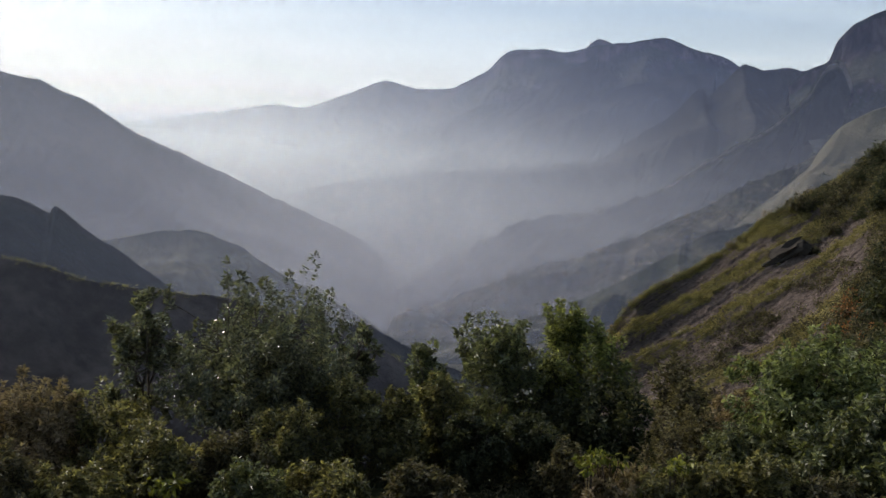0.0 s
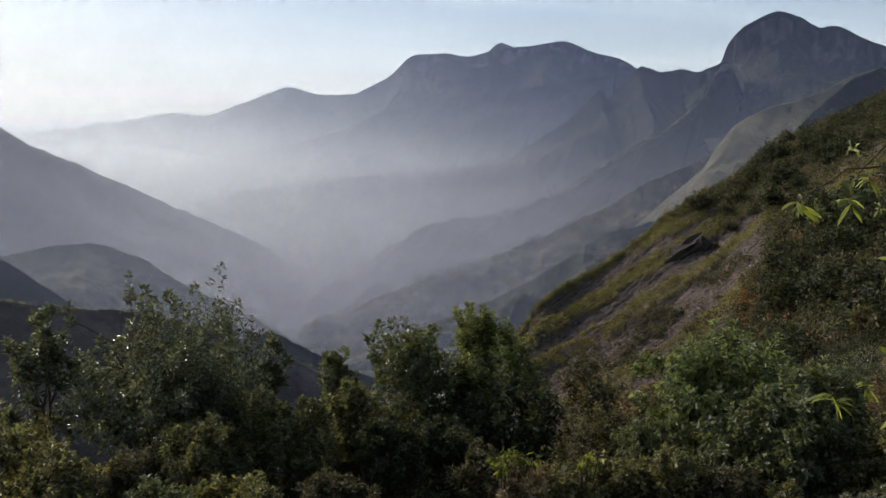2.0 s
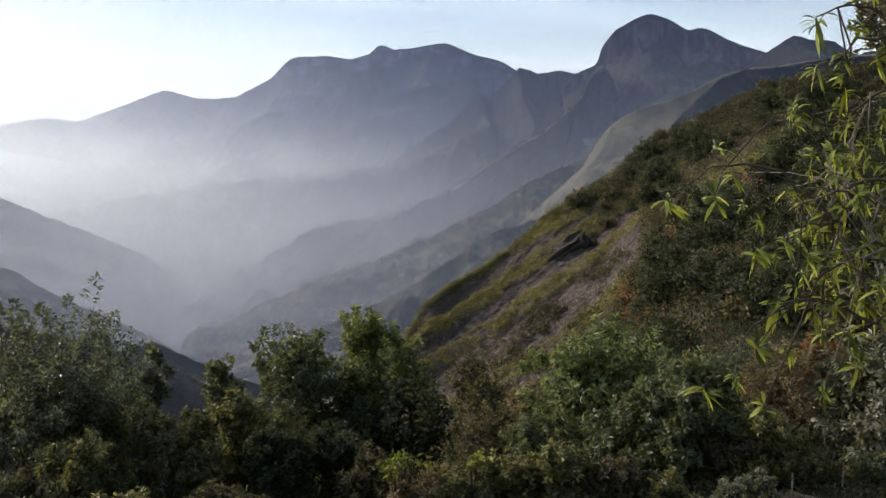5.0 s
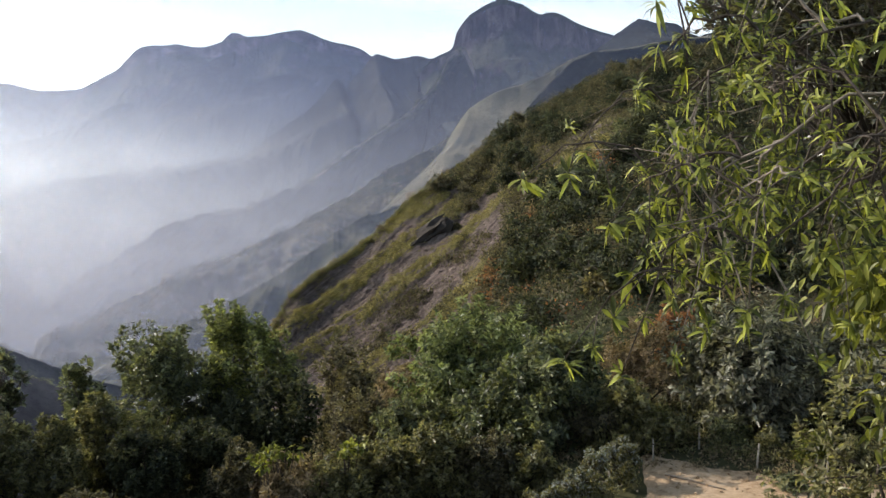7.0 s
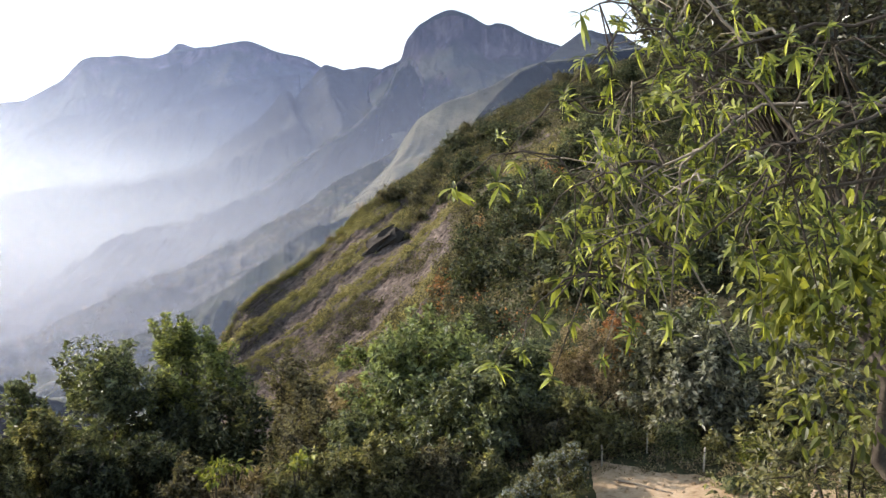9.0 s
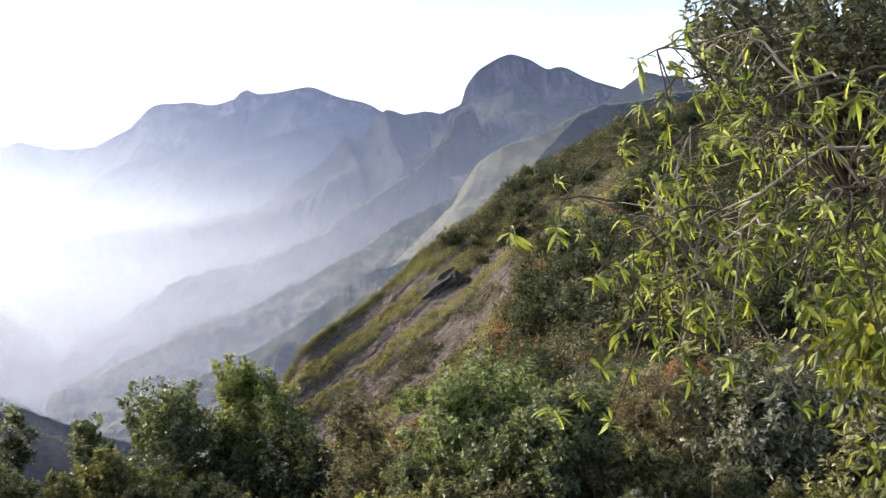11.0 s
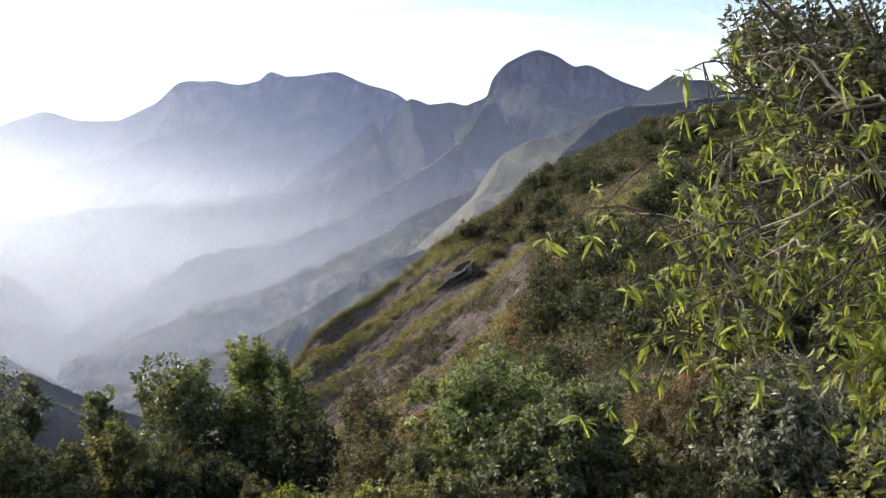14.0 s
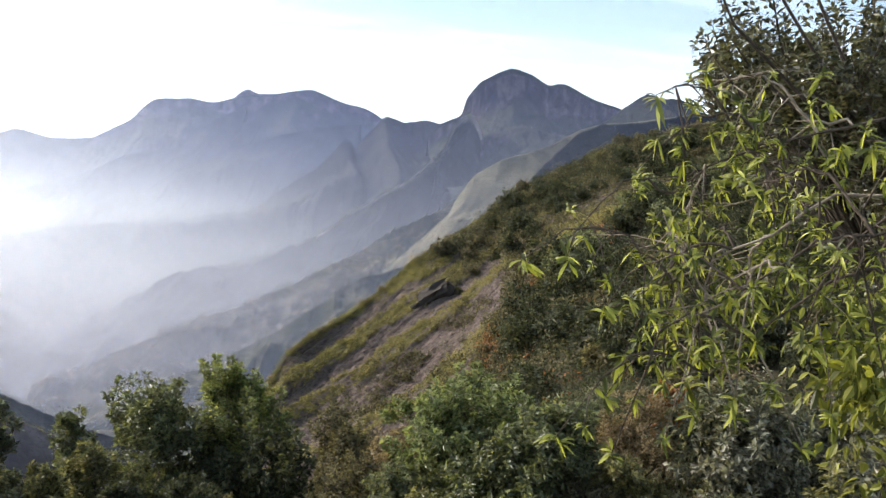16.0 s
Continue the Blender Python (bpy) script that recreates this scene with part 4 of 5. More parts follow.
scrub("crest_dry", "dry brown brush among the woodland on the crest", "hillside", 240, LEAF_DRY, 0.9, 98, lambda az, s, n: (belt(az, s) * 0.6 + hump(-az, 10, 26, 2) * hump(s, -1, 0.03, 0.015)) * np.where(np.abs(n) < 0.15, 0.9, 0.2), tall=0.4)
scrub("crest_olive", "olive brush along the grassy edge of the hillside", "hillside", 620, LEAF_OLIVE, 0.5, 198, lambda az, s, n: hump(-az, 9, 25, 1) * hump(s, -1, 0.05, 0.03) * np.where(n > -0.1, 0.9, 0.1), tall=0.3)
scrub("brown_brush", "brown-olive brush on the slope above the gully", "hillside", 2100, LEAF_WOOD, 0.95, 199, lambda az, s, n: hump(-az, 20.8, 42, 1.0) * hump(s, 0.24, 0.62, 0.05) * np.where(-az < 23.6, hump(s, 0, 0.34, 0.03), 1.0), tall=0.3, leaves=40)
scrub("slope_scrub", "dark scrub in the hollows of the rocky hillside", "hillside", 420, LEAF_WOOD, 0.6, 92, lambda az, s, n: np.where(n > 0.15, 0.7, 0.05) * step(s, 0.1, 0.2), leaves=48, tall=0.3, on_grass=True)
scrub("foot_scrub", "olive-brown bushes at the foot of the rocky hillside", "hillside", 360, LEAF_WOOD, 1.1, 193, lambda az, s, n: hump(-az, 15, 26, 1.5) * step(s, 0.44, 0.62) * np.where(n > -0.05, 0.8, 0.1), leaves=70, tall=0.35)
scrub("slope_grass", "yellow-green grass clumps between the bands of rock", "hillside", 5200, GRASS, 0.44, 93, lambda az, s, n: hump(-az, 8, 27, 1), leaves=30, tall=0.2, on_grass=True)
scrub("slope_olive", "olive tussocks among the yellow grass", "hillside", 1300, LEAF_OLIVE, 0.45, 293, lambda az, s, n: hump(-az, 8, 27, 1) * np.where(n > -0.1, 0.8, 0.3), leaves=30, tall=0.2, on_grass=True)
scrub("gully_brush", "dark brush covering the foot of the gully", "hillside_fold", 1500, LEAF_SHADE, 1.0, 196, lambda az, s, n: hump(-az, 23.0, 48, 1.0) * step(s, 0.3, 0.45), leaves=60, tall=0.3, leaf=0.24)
# tufts, many of them added to imitate the shade in the rock's pits
scrub("rock_tufts", "small dark tufts strewn over the rock, partly standing in for shaded pits", "hillside", 2600, LEAF_WOOD, 0.26, 192, lambda az, s, n: 0.3 * hump(-az, 8, 27, 1), leaves=18, tall=0.2)
scrub("fold_scrub", "olive bushes on the fold of the hillside", "hillside_fold", 260, LEAF_WOOD, 1.5, 95, lambda az, s, n: hump(-az, 24, 70, 1.2) * hump(s, 0.16, 2, 0.05) * np.where(n < 0.1, 0.8, 0.1), leaves=90, leaf=0.28)
scrub("fold_dry", "dry brown brush on the fold of the hillside", "hillside_fold", 220, LEAF_DRY, 1.3, 96, lambda az, s, n: hump(-az, 26, 70, 1.2) * hump(s, 0.2, 2, 0.1) * np.where(np.abs(n) < 0.12, 0.8, 0.1), leaves=75, leaf=0.26)
scrub("fold_grass", "sunlit dry grass along the crest of the fold", "hillside_fold", 1500, GRASS, 0.7, 195, lambda az, s, n: hump(-az, 26.5, 75, 1) * hump(s, -1, 0.14, 0.05), leaves=36, tall=0.25)
scrub("fold_edge", "olive and brown brush on the steep end of the fold", "hillside_fold", 260, LEAF_WOOD, 0.9, 197, lambda az, s, n: hump(-az, 21, 26.5, 0.8) * np.where(n > -0.2, 0.9, 0.4), leaves=70, tall=0.35, leaf=0.26)
scrub("fold_rust", "rust-brown brush among the dark gully trees", "hillside_fold", 120, LEAF_RUST, 0.9, 297, lambda az, s, n: hump(-az, 22, 31, 1) * step(s, 0.2, 0.3) * np.where(n < 0.0, 0.6, 0.05), leaves=48, tall=0.4)


# ---- single trees on the hillsides ----
def slope_trees(slope, name, label, group, leaf, az, s, count, gap, height, width, seed, sink):
    rng = np.random.default_rng(seed)
    grid = SLOPES[slope]
    nu, nv = grid.shape[:2]
    kinds = [plant(name, label, "tree", (0, 0, 0), height, width, leaf, 0.44, seed + k, clumps=54, per=15, bare=0.0, stems=2, clump=0.12, lobes=8, group=group) for k in range(4)]
    placed = []
    for _ in range(6000):
        p = grid[int(rng.uniform(0, 1) * (nu - 1)), int(rng.uniform(*s) * (nv - 1))]
        b = math.degrees(math.atan2(-p[0], p[1]))
        if not az[0] < b < az[1] or any((p[0] - o[0]) ** 2 + (p[1] - o[1]) ** 2 < gap * gap for o in placed):
            continue
        m = Matrix.LocRotScale((p[0], p[1], p[2] - sink), Euler((0, 0, rng.uniform(0, 6.28))), Vector((1, 1, 1)) * rng.uniform(0.6, 1.25))
        k = len(placed)
        if k < 4:
            kinds[k].matrix_basis = m
        else:
            copy_thing(kinds[k % 4], m).scale = m.to_scale()
        placed.append(p)
        if len(placed) == count:
            break


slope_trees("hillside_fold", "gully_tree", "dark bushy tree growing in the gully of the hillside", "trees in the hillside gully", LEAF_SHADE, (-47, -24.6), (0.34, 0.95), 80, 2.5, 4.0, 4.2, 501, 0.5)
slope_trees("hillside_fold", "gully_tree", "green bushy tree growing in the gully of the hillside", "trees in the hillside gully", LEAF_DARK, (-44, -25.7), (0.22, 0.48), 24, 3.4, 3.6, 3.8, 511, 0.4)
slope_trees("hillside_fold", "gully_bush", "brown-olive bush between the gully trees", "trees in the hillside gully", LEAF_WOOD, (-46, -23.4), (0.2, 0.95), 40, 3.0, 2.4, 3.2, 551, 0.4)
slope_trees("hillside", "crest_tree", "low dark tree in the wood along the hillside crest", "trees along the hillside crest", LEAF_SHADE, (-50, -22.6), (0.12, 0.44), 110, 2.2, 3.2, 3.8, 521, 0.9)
slope_trees("hillside", "crest_tree", "low olive-leaved tree near the hillside crest", "trees along the hillside crest", LEAF_WOOD, (-50, -19.6), (0.02, 0.4), 70, 2.6, 2.6, 3.2, 531, 0.8)

# ---- far woods, specks of trees on the distant slopes ----
scrub("far_woods", "scattered trees on the hazy spur above the valley", "spur_scrub", 1100, LEAF_SHADE, 8.0, 601, lambda az, s, n: np.where(n > 0.0, 0.8, 0.15), leaves=36, tall=0.4, leaf=1.8)
scrub("far_bushes", "dry bushes on the hazy spur above the valley", "spur_scrub", 700, LEAF_DRY, 6.0, 602, lambda az, s, n: np.where(n < -0.05, 0.8, 0.05), leaves=30, tall=0.3, leaf=1.5)
scrub("spur_wood", "brush and trees on the hazy brown spur", "spur_hazy", 700, LEAF_WOOD, 4.5, 604, lambda az, s, n: np.where(n > -0.05, 0.7, 0.1), leaves=30, tall=0.4, leaf=1.1)
scrub("pale_slope_brush", "sparse bushes on the pale grass slope", "slope_pale", 260, LEAF_SHADE, 7.0, 605, lambda az, s, n: np.where(n > 0.15, 0.8, 0.03), leaves=30, tall=0.3, leaf=1.6)
scrub("long_spur_wood", "trees on the crest of the long wooded spur", "spur_long", 700, LEAF_SHADE, 10.0, 606, lambda az, s, n: hump(s, -1, 0.2, 0.1) * np.where(n > -0.1, 0.8, 0.1), leaves=30, tall=0.4, leaf=2.4)

# grass added on the crest to stand in for its sunlit rim
scrub("spur_grass", "pale backlit grass added along the spur's crest for its rim-lit line", "spur_near", 700, GRASS, 1.1, 99, lambda az, s, n: hump(az, 2, 60, 2) * hump(s, -1, 0.02, 0.01), leaves=24, tall=0.3)


def build_outcrop():
    """A rock on the hillside, coloured dark to stand in for the shadow under an overhang."""
    grid = SLOPES["hillside"].reshape(-1, 3)
    way = np.array(at_bearing(-19.1, -5.45, 1.0))
    far = grid @ (way / np.linalg.norm(way))
    off = np.linalg.norm(grid - far[:, None] * way / np.linalg.norm(way), axis=1)
    spot = grid[int(np.argmin(off))]
    bm = bmesh.new()
    bmesh.ops.create_icosphere(bm, subdivisions=3, radius=1.0)
    for v in bm.verts:
        c = v.co.copy()
        k = 1 + 0.3 * noise.fractal(c * 1.3, 0.9, 2.0, 4) + 0.3 * noise.cell(c * 1.9)
        v.co = Vector((c.x * 3.3 * k + c.z * 0.5, c.y * 2.0 * k, c.z * 1.7 * k + c.x * 2.4))
    me = bpy.data.meshes.new("rock_outcrop")
    bm.to_mesh(me)
    bm.free()
    me.materials.append(ROCK_SHADOW)
    ob = new("rock_outcrop", me)
    ob.location = Vector(spot) + Vector((0.3, 0.7, -0.3))
    tagged(ob, "rock outcrop painted dark for the shadow under an overhang on the grassy hillside", "rock")


# rock colour darkened to paint the overhang's shadow
ROCK_SHADOW = bark_material("shadow_rock", (0.02, 0.017, 0.014), (0.07, 0.058, 0.048))
build_outcrop()


# ---- the clearing with its stakes ----
def build_clearing():
    az = np.linspace(-28, -75, 70)
    t = np.linspace(0, 1, 40)
    A, Tt = np.meshgrid(az, t, indexing="ij")
    a = np.radians(A)
    far = 24.4 + 0.6 * np.sin((A + 36) * 0.25) + 0.5 * fractal(A / 2.2, A * 0, 5, 3)
    d = 16.5 + (far - 16.5) * Tt
    x, y = -np.sin(a) * d, np.cos(a) * d
    rim = np.minimum(step(1 - Tt, 0, 0.06) * step(Tt, 0, 0.1), step(-30.2 + 0.5 * fractal(d / 1.5, d * 0, 9, 3) - A, 0, 2.2))
    z = ground_height(x, y) - 0.12 + 0.18 * rim + 0.03 * fractal(x * 1.5, y * 1.5, 4, 4)
    tagged(sheet("dirt_clearing", np.stack([x, y, z], -1), DIRT), "bare pale brown dirt clearing below the viewpoint", "ground", kind="structure")


build_clearing()


def strewn(name, label, category, az, d, count, mat, size, leaves, seed, tall=0.5, leaf=0.09):
    """Weeds strewn over the terrace, joined into one mesh."""
    rng = np.random.default_rng(seed)
    a, r = np.radians(rng.uniform(*az, count)), rng.uniform(*d, count)
    x, y = -np.sin(a) * r, np.cos(a) * r
    sz = size * rng.uniform(0.5, 1.4, count)
    v, f = leaf_cloud(np.column_stack([x, y, ground_height(x, y) + sz * tall]), sz, leaves, leaf, leaf * 0.4, rng, -0.3)
    me = bpy.data.meshes.new(name)
    me.from_pydata(v.tolist(), [], f.tolist())
    me.materials.append(mat)
    tagged(new(name, me), label, category, kind="stuff")


strewn("foot_brush", "dark olive brush on the ground below the hillside", "brush", (-50, -12), (31, 66), 2200, LEAF_SHADE, 0.8, 24, 405, leaf=0.2)
strewn("terrace_weeds", "low green weeds on the ground of the terrace", "weeds", (-52, -27), (24.6, 30), 900, LEAF_OLIVE, 0.16, 26, 401)
strewn("terrace_grass", "dry grass tufts on the ground of the terrace", "grass", (-52, -27), (23.6, 30), 800, LEAF_DRY, 0.13, 24, 402)
strewn("clearing_weeds", "sparse weeds on the edge of the dirt clearing", "weeds", (-52, -38.5), (20.5, 24.5), 420, LEAF_OLIVE, 0.1, 22, 403, leaf=0.07)
strewn("slope_weeds", "weeds and brush under the bushes below the viewpoint", "weeds", (-27, 40), (17, 30), 2600, LEAF_WOOD, 0.22, 22, 404, leaf=0.11)


def build_clods():
    """Loose clods and stones on the bare dirt."""
    rng = np.random.default_rng(77)
    bm = bmesh.new()
    for _ in range(260):
        a, r = radians(rng.uniform(-47, -31.2)), rng.uniform(18.5, 23.8)
        x, y = -math.sin(a) * r, math.cos(a) * r
        k = rng.uniform(0.015, 0.06)
        m = Matrix.LocRotScale((x, y, float(ground_height(x, y)) + 0.06 + k * 0.2), Euler(rng.uniform(0, 6, 3)), Vector((k * rng.uniform(0.7, 1.6), k, k * 0.7)))
        bmesh.ops.create_icosphere(bm, subdivisions=1, radius=1.0, matrix=m)
    me = bpy.data.meshes.new("clods")
    bm.to_mesh(me)
    bm.free()
    me.materials.append(DIRT)
    tagged(new("clods", me), "loose clods of earth and stones on bare dirt", "stones", kind="stuff")


build_clods()


def stake(az, d, height, lean_x, lean_y):
    ob = new("fence_stake")
    x, y, z = ground_at(az, d)
    ob.matrix_world = Matrix.Translation((x, y, z))
    path = [((lean_x * t, lean_y * t, -0.15 + (height + 0.15) * t), 0.03 * (1 - 0.25 * t)) for t in (0, 0.4, 0.75, 1.0)]
    post = part("stake", *tubes([path], 7), POST, ob)
    ring = [((lean_x * 0.8, lean_y * 0.8, height * 0.78), 0.036), ((lean_x * 0.82, lean_y * 0.82, height * 0.78 + 0.02), 0.036)]
    part("wire_loop", *tubes([ring], 7), BARK, post, "rusty wire loop")
    tagged(ob, "weathered pale wooden stake standing at the clearing's edge", "fence stake", "stakes round the clearing")


for row in ((-32.2, 24.1, 0.62, 0.0, 0.0), (-34.8, 25.4, 0.6, 0.02, 0.0), (-38.0, 24.2, 0.62, 0.07, 0.0), (-41.7, 23.6, 0.68, 0.09, 0.02), (-45.4, 24.0, 0.6, 0.06, 0.0), (-29.6, 22.0, 0.55, 0.02, 0.0)):
    stake(*row)


def build_stick():
    ob = new("stick")
    a, b = Vector(ground_at(-32.9, 23.2)), Vector(ground_at(-36.3, 22.6))
    ob.matrix_world = Matrix.Translation(a)
    path = [((b - a) * t + Vector((0, 0, 0.09 + 0.02 * math.sin(5 * t))), 0.028 * (1 - 0.4 * t)) for t in np.linspace(0, 1, 7)]
    part("wood", *tubes([path], 6), BARK_PALE, ob)
    tagged(ob, "long dry wooden pole lying on the dirt", "stick")


build_stick()

HERBS = ((-31.0, 24.6, 0.75, 2.6, LEAF_OLIVE), (-33.3, 25.7, 0.8, 2.8, LEAF_OLIVE), (-36.2, 25.8, 0.7, 3.0, LEAF_DARK), (-38.9, 25.2, 0.6, 2.8, LEAF_OLIVE), (-41.0, 24.9, 0.7, 2.6, LEAF_BROAD), (-43.4, 25.0, 0.65, 2.8, LEAF_OLIVE),
         (-46.0, 25.0, 0.7, 3.0, LEAF_DARK), (-40.0, 22.9, 0.3, 1.8, LEAF_DARK), (-43.0, 22.2, 0.3, 2.2, LEAF_OLIVE), (-46.5, 22.0, 0.35, 2.6, LEAF_BROAD))
for k, (az, d, h, wide, leaf) in enumerate(HERBS):
    plant("herb", "low leafy weed at the edge of the clearing", "weed", ground_at(az, d), h, wide * d * 0.0175, leaf, 0.1, 60 + k, clumps=40, per=34, bare=0.0, stems=5, clump=0.16, group="weeds round the clearing", lobes=6)
for k, (az, d, h, wide) in enumerate(((-27.3, 20.6, 1.05, 3.2), (-28.8, 21.4, 1.15, 3.0), (-30.4, 22.6, 1.0, 2.6), (-26.0, 19.8, 0.9, 3.0))):
    plant("flowering_bush", "low bush covered with pale grey-white flower heads", "bush", ground_at(az, d), h, wide * d * 0.0175, LEAF_OLIVE, 0.08, 80 + k, clumps=46, per=40, bare=0.0, stems=6, clump=0.13, group="pale flowering bushes", shoots=34, upright=1.6,
          extra=((LEAF_PALE, 120, "pale grey-white flower heads"),), lobes=7)


# ---- a leafy young plant among the bushes ----
def broad_plant(az, d, top, seed):
    rng = np.random.default_rng(seed)
    x, y, z = ground_at(az, d)
    h = at_bearing(az, top, d)[2] - z
    ob = new("broadleaf_plant")
    ob.matrix_world = Matrix.Translation((x, y, z))
    paths, cs = [], []
    for k in range(5):
        tip = Vector((rng.normal() * 0.16, rng.normal() * 0.16, h * rng.uniform(0.86, 1.0)))
        paths.append([((0, 0, -0.1), 0.02), (tip * 0.55 + Vector((0.02, 0, 0)), 0.014), (tip, 0.006)])
        cs.append(tuple(tip))
    part("stem", *tubes(paths, 5), BARK, ob)
    v, f = leaf_cloud(np.array(cs), np.full(5, 0.14), 14, 0.17, 0.1, rng, 0.5)
    part("leaves", v, f, LEAF_BROAD, ob)
    tagged(ob, "young plant with large pale yellow-green leaves", "plant", "leafy young plants")


for k, (az, d, top) in enumerate(((-9.1, 20.5, -17.3), (-10.0, 20.7, -17.2), (-13.9, 20.6, -17.1), (15.8, 19.5, -19.0))):
    broad_plant(az, d, top, 200 + k)


# ---- the tree beside the viewpoint, with hanging boughs of long leaves ----
def leaf_rosette(seed):
    """A tuft of long narrow leaves that arch outwards and droop."""
    rng = np.random.default_rng(seed)
    verts, faces = [], []
    for k in range(int(rng.integers(10, 15))):
        a, lift = rng.uniform(0, 6.28), rng.uniform(0.0, 0.85) if k % 4 else rng.uniform(-1.3, -0.4)
        L, W = rng.uniform(0.055, 0.092), rng.uniform(0.0115, 0.0165)
        out = Vector((math.cos(a), math.sin(a), 0))
        across = Vector((-math.sin(a), math.cos(a), 0))
        start = Vector((0, 0, rng.uniform(-0.035, 0.01)))
        base = len(verts)
        for i, (t, w) in enumerate(((0, 0.15), (0.25, 0.8), (0.5, 1.0), (0.78, 0.65), (1.0, 0.04))):
            p = start + out * (L * (t * math.cos(lift) - 0.12 * t * t)) + Vector((0, 0, L * (t * math.sin(lift) - 0.42 * t * t)))
            verts += [tuple(p + across * (W * w / 2) + Vector((0, 0, 0.18 * W * w))), tuple(p), tuple(p - across * (W * w / 2) + Vector((0, 0, 0.18 * W * w)))]
            if i:
                b = base + 3 * i
                faces += [(b - 3, b - 2, b + 1, b), (b - 2, b - 1, b + 2, b + 1)]
    return verts, faces


def near_at(az, el, d):
    x, y, z = at_bearing(az, el, d)
    return Vector((x, y - 0.11, z + 0.065))


BOUGH_ENDS = ((-24.6, -3.0, 3.45), (-27.2, -2.7, 3.5), (-29.4, -5.6, 3.4), (-32.9, -1.2, 3.6), (-29.6, -10.7, 3.4), (-26.8, -13.1, 3.35), (-34.1, -9.6, 3.5), (-31.0, 2.3, 3.7),
              (-38.0, 1.2, 3.5), (-36.8, -5.2, 3.4), (-43.5, 3.8, 3.3), (-40.6, -7.0, 3.3), (-30.6, -8.2, 3.5), (-35.4, 1.8, 3.9), (-44.5, -3.0, 3.2), (-33.6, -5.0, 3.8), (-40.0, 3.0, 3.9),
              (-32.0, 6.6, 3.7), (-35.5, 6.8, 3.8), (-35.0, -2.2, 3.7), (-33.0, -7.0, 3.6), (-36.5, -8.4, 3.5), (-39.0, -3.4, 3.6), (-41.5, -1.0, 3.7), (-37.2, -0.6, 3.9), (-42.5, -5.6, 3.5))


MAIN_BOUGHS = (((-48, 5.5, 3.9), (-41, 4.6, 3.75), (-36.5, 3.2, 3.8), (-33.4, 1.0, 3.75)), ((-47, 1.0, 3.6), (-42, 1.2, 3.5), (-38, -1.5, 3.45), (-33, -4.0, 3.5)),
         ((-48, -3.0, 3.5), (-43, -3.0, 3.4), (-39, -5.5, 3.4), (-35.5, -9.0, 3.45)), ((-46, -0.5, 3.3), (-41, -1.5, 3.25), (-37, -4.5, 3.2)))


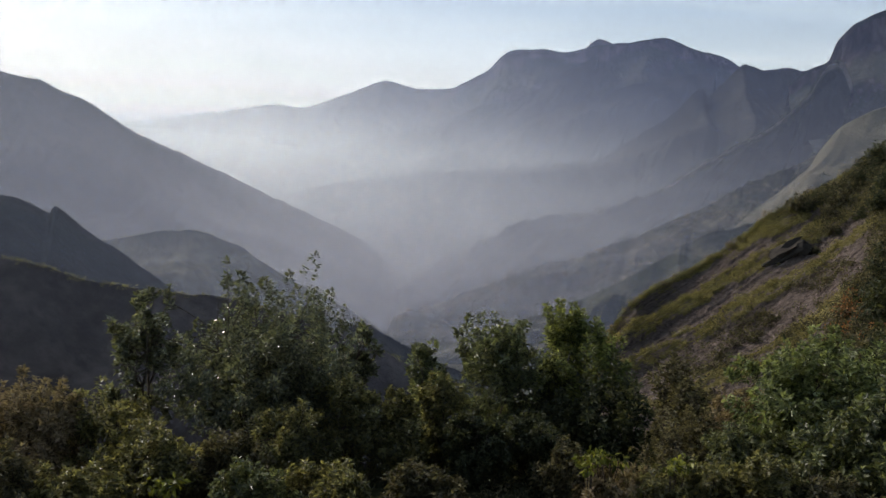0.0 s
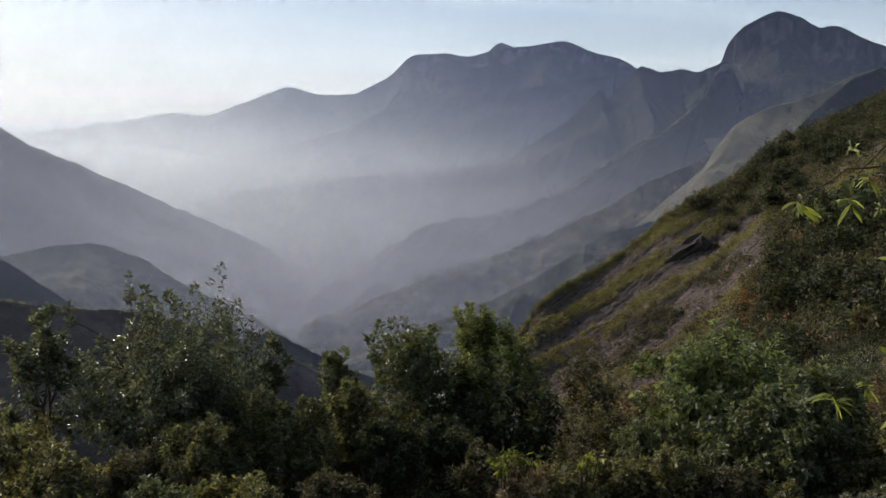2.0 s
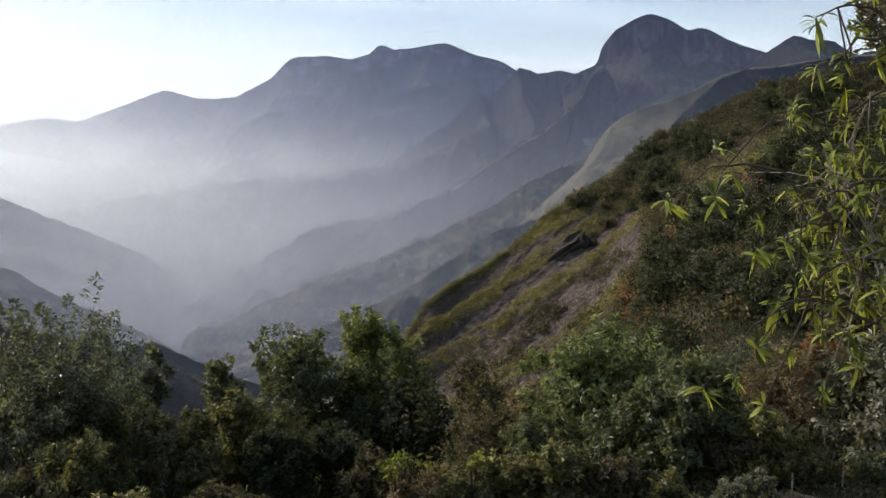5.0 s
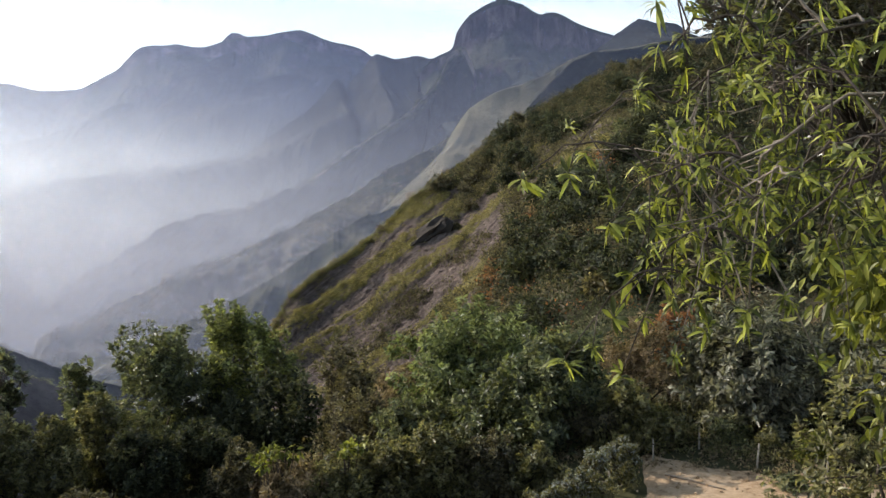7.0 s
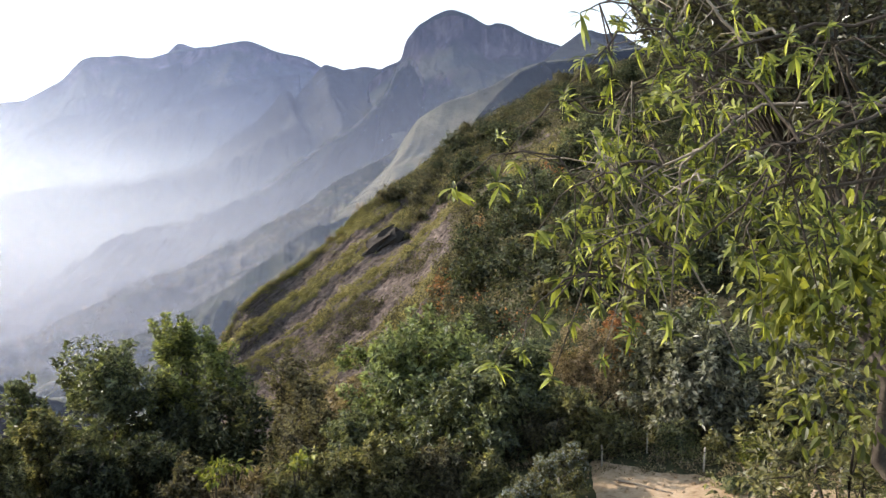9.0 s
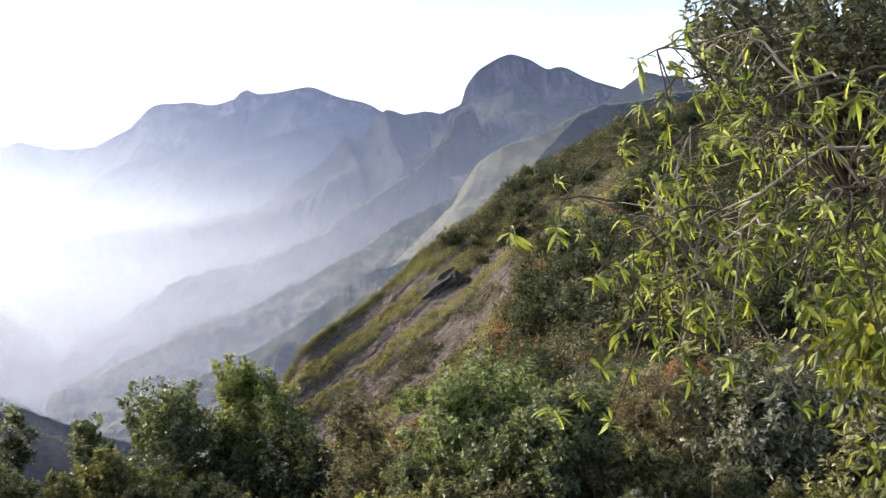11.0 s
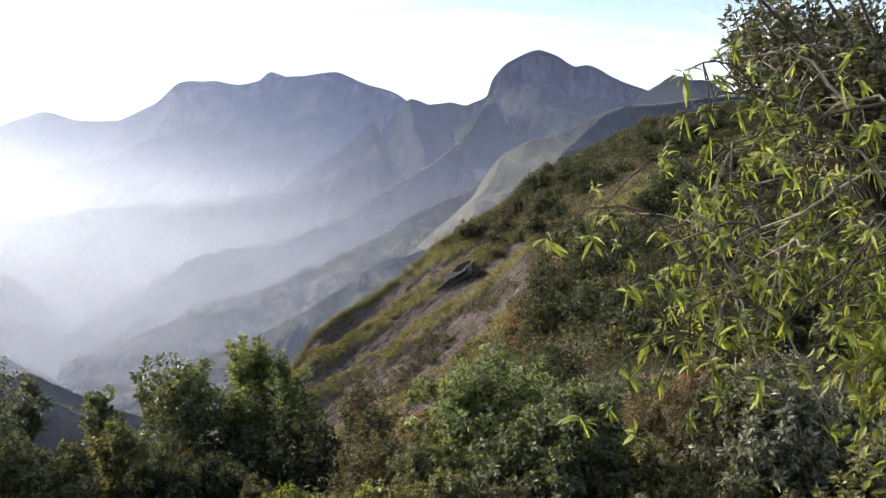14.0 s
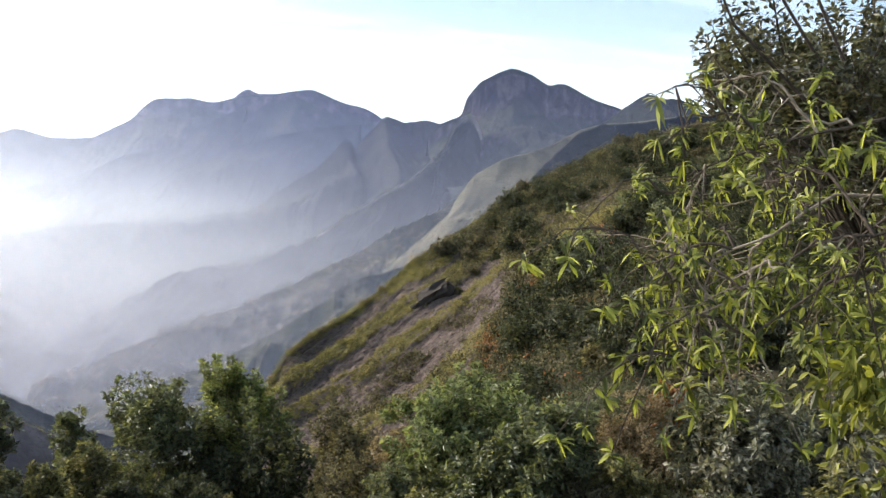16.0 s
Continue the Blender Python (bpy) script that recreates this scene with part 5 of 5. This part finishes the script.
def build_viewpoint_tree():
    rng = np.random.default_rng(7)
    root = Vector(ground_at(-60, 4.3))
    ob = new("overhanging_tree")
    ob.matrix_world = Matrix.Translation(root)
    inner = [Vector(near_at(-60, 2, 4.2)) - root, Vector(near_at(-56, 6, 4.1)) - root, Vector(near_at(-58, 11, 4.2)) - root]
    trunk = [((0, 0, -0.3), 0.11), ((0.03, 0.02, 0.5), 0.09), (tuple(inner[0] * 0.75 + Vector((0, 0, 0.1))), 0.075), (tuple(inner[0]), 0.065), (tuple(inner[1]), 0.05), (tuple(inner[2]), 0.03)]
    part("trunk", *tubes([trunk], 9), BARK, ob, smooth=True)
    meshes = []
    for k in range(9):
        me = bpy.data.meshes.new("sprig")
        me.from_pydata(*[(v, [], f) for v, f in (leaf_rosette(300 + k),)][0])
        me.materials.append(LEAF_PEACH)
        me.polygons.foreach_set("use_smooth", [True] * len(me.polygons))
        meshes.append(me)
    tufts, owners, nodes = [], [], []
    for k, run in enumerate(MAIN_BOUGHS):
        pts = [inner[k % 2]] + [Vector(near_at(*p)) - root for p in run]
        curve = along(pts, 16)[0]
        path = [(tuple(Vector(p) + Vector((rng.normal(), rng.normal(), rng.normal())) * 0.012), 0.010 * (1 - i / 18) ** 1.2 + 0.002) for i, p in enumerate(curve)]
        part("limb", *tubes([path], 7), BARK_PALE if k == 1 else BARK, ob, smooth=True)
        nodes += path[4:]
    spots = np.array([p for p, _ in nodes])
    for k, end in enumerate(BOUGH_ENDS):
        tip = Vector(near_at(*end)) - root
        cost = np.linalg.norm(spots - np.array(tip), axis=1) + 0.5 * np.maximum(0, tip.z - spots[:, 2]) + 0.25 * (spots[:, 0] < tip.x)
        near = int(np.argmin(np.abs(cost - max(0.5, cost.min()))))
        start, thick = Vector(nodes[near][0]), nodes[near][1]
        path = []
        for i in range(11):
            t = i / 10
            arch = Vector((0, 0, 0.3 * (start - tip).length * math.sin(math.pi * t)))
            p = start.lerp(tip, t) + arch + Vector((rng.normal(), rng.normal(), rng.normal())) * 0.008 * (0 < i < 10)
            path.append((tuple(p), min(thick, 0.0055) * (1 - t) ** 0.8 + 0.0018))
        twigs = [path]
        tufts.append((tip, 1.1))
        sparse = end[0] > -32
        for i in range(4 if sparse else 2, 9 if sparse else 10):
            for _ in range(1 if sparse else 2):
                if rng.uniform() < (0.5 if sparse else 0.38):
                    continue
                o = Vector(path[i][0])
                q = o + Vector((rng.normal() * 0.14, rng.normal() * 0.14, -abs(rng.normal()) * 0.16 + 0.05))
                m = o.lerp(q, 0.5) + Vector((rng.normal(), rng.normal(), rng.normal() + 0.5)) * 0.02
                twigs.append([(tuple(o), 0.0026), (tuple(m), 0.002), (tuple(q), 0.0013)])
                tufts.append((q, rng.uniform(0.5, 0.95)))
        # long bare hanging shoots
        for _ in range(0 if sparse else 2):
            o = Vector(path[int(rng.integers(4, 9))][0])
            q = o + Vector((rng.normal() * 0.1, rng.normal() * 0.1, -rng.uniform(0.2, 0.5)))
            twigs.append([(tuple(o), 0.003), (tuple(o.lerp(q, 0.5) + Vector((rng.normal() * 0.03, 0, 0))), 0.004), (tuple(q), 0.002)])
            tufts += [(q, 0.9), (o.lerp(q, 0.6), 0.7)]
        branch = part("branch", *tubes(twigs, 5), BARK if k % 3 or sparse else BARK_PALE, ob, smooth=True)
        owners += [branch] * (len(tufts) - len(owners))
    for k, (p, size) in enumerate(tufts):
        c = new("sprig", meshes[k % 9])
        c.parent = owners[k]
        # sprigs turned up, left and towards the camera so that leaf faces show in view
        way = Vector((-0.45 + rng.normal() * 0.3, -0.5 + rng.normal() * 0.3, 0.75 + rng.normal() * 0.25)).normalized()
        c.matrix_basis = Matrix.LocRotScale(p, way.to_track_quat("Z", "Y") @ Euler((0, 0, rng.uniform(0, 6.28))).to_quaternion(), Vector((size,) * 3))
    tagged(ob, "tree with hanging boughs and long narrow yellow-green leaves", "tree")


build_viewpoint_tree()

# ---- darker trees and a broad-leaved bush behind the boughs ----
def at_place(az, el, d):
    x, y, z = near_at(az, el, d)
    return x, y, float(ground_height(x, y))


plant("tree", "dark small-leaved tree rising against the sky", "tree", at_place(-55, 0, 8.4), 6.2, 3.4, LEAF_SMALL, 0.066, 21, clumps=560, per=54, bare=0.66, stems=2, clump=0.055, lobes=18, shape=0.2, shoots=70, lean=(-1.9, 2.05))
plant("tree", "dark brown-green tree in the shade of its neighbours", "tree", at_place(-51, 0, 11.0), 8.2, 4.8, LEAF_SMALL, 0.1, 22, clumps=330, per=44, bare=0.4, stems=2, clump=0.06, lobes=14)
plant("bush", "bush with broad drooping yellow-green leaves", "bush", at_place(-54.5, 0, 5.2), 2.15, 1.8, LEAF_BROAD, 0.085, 23, lean=(-0.55, 0.75), clumps=170, per=16, bare=0.44, stems=5, clump=0.1, leaf_width=0.42, lobes=12, fine=True)
plant("bush", "shaded thicket of small olive leaves", "bush", at_place(-47, 0, 12.0), 4.6, 3.6, LEAF_OLIVE, 0.11, 24, clumps=170, per=42, bare=0.15, stems=4, clump=0.07, lobes=12)
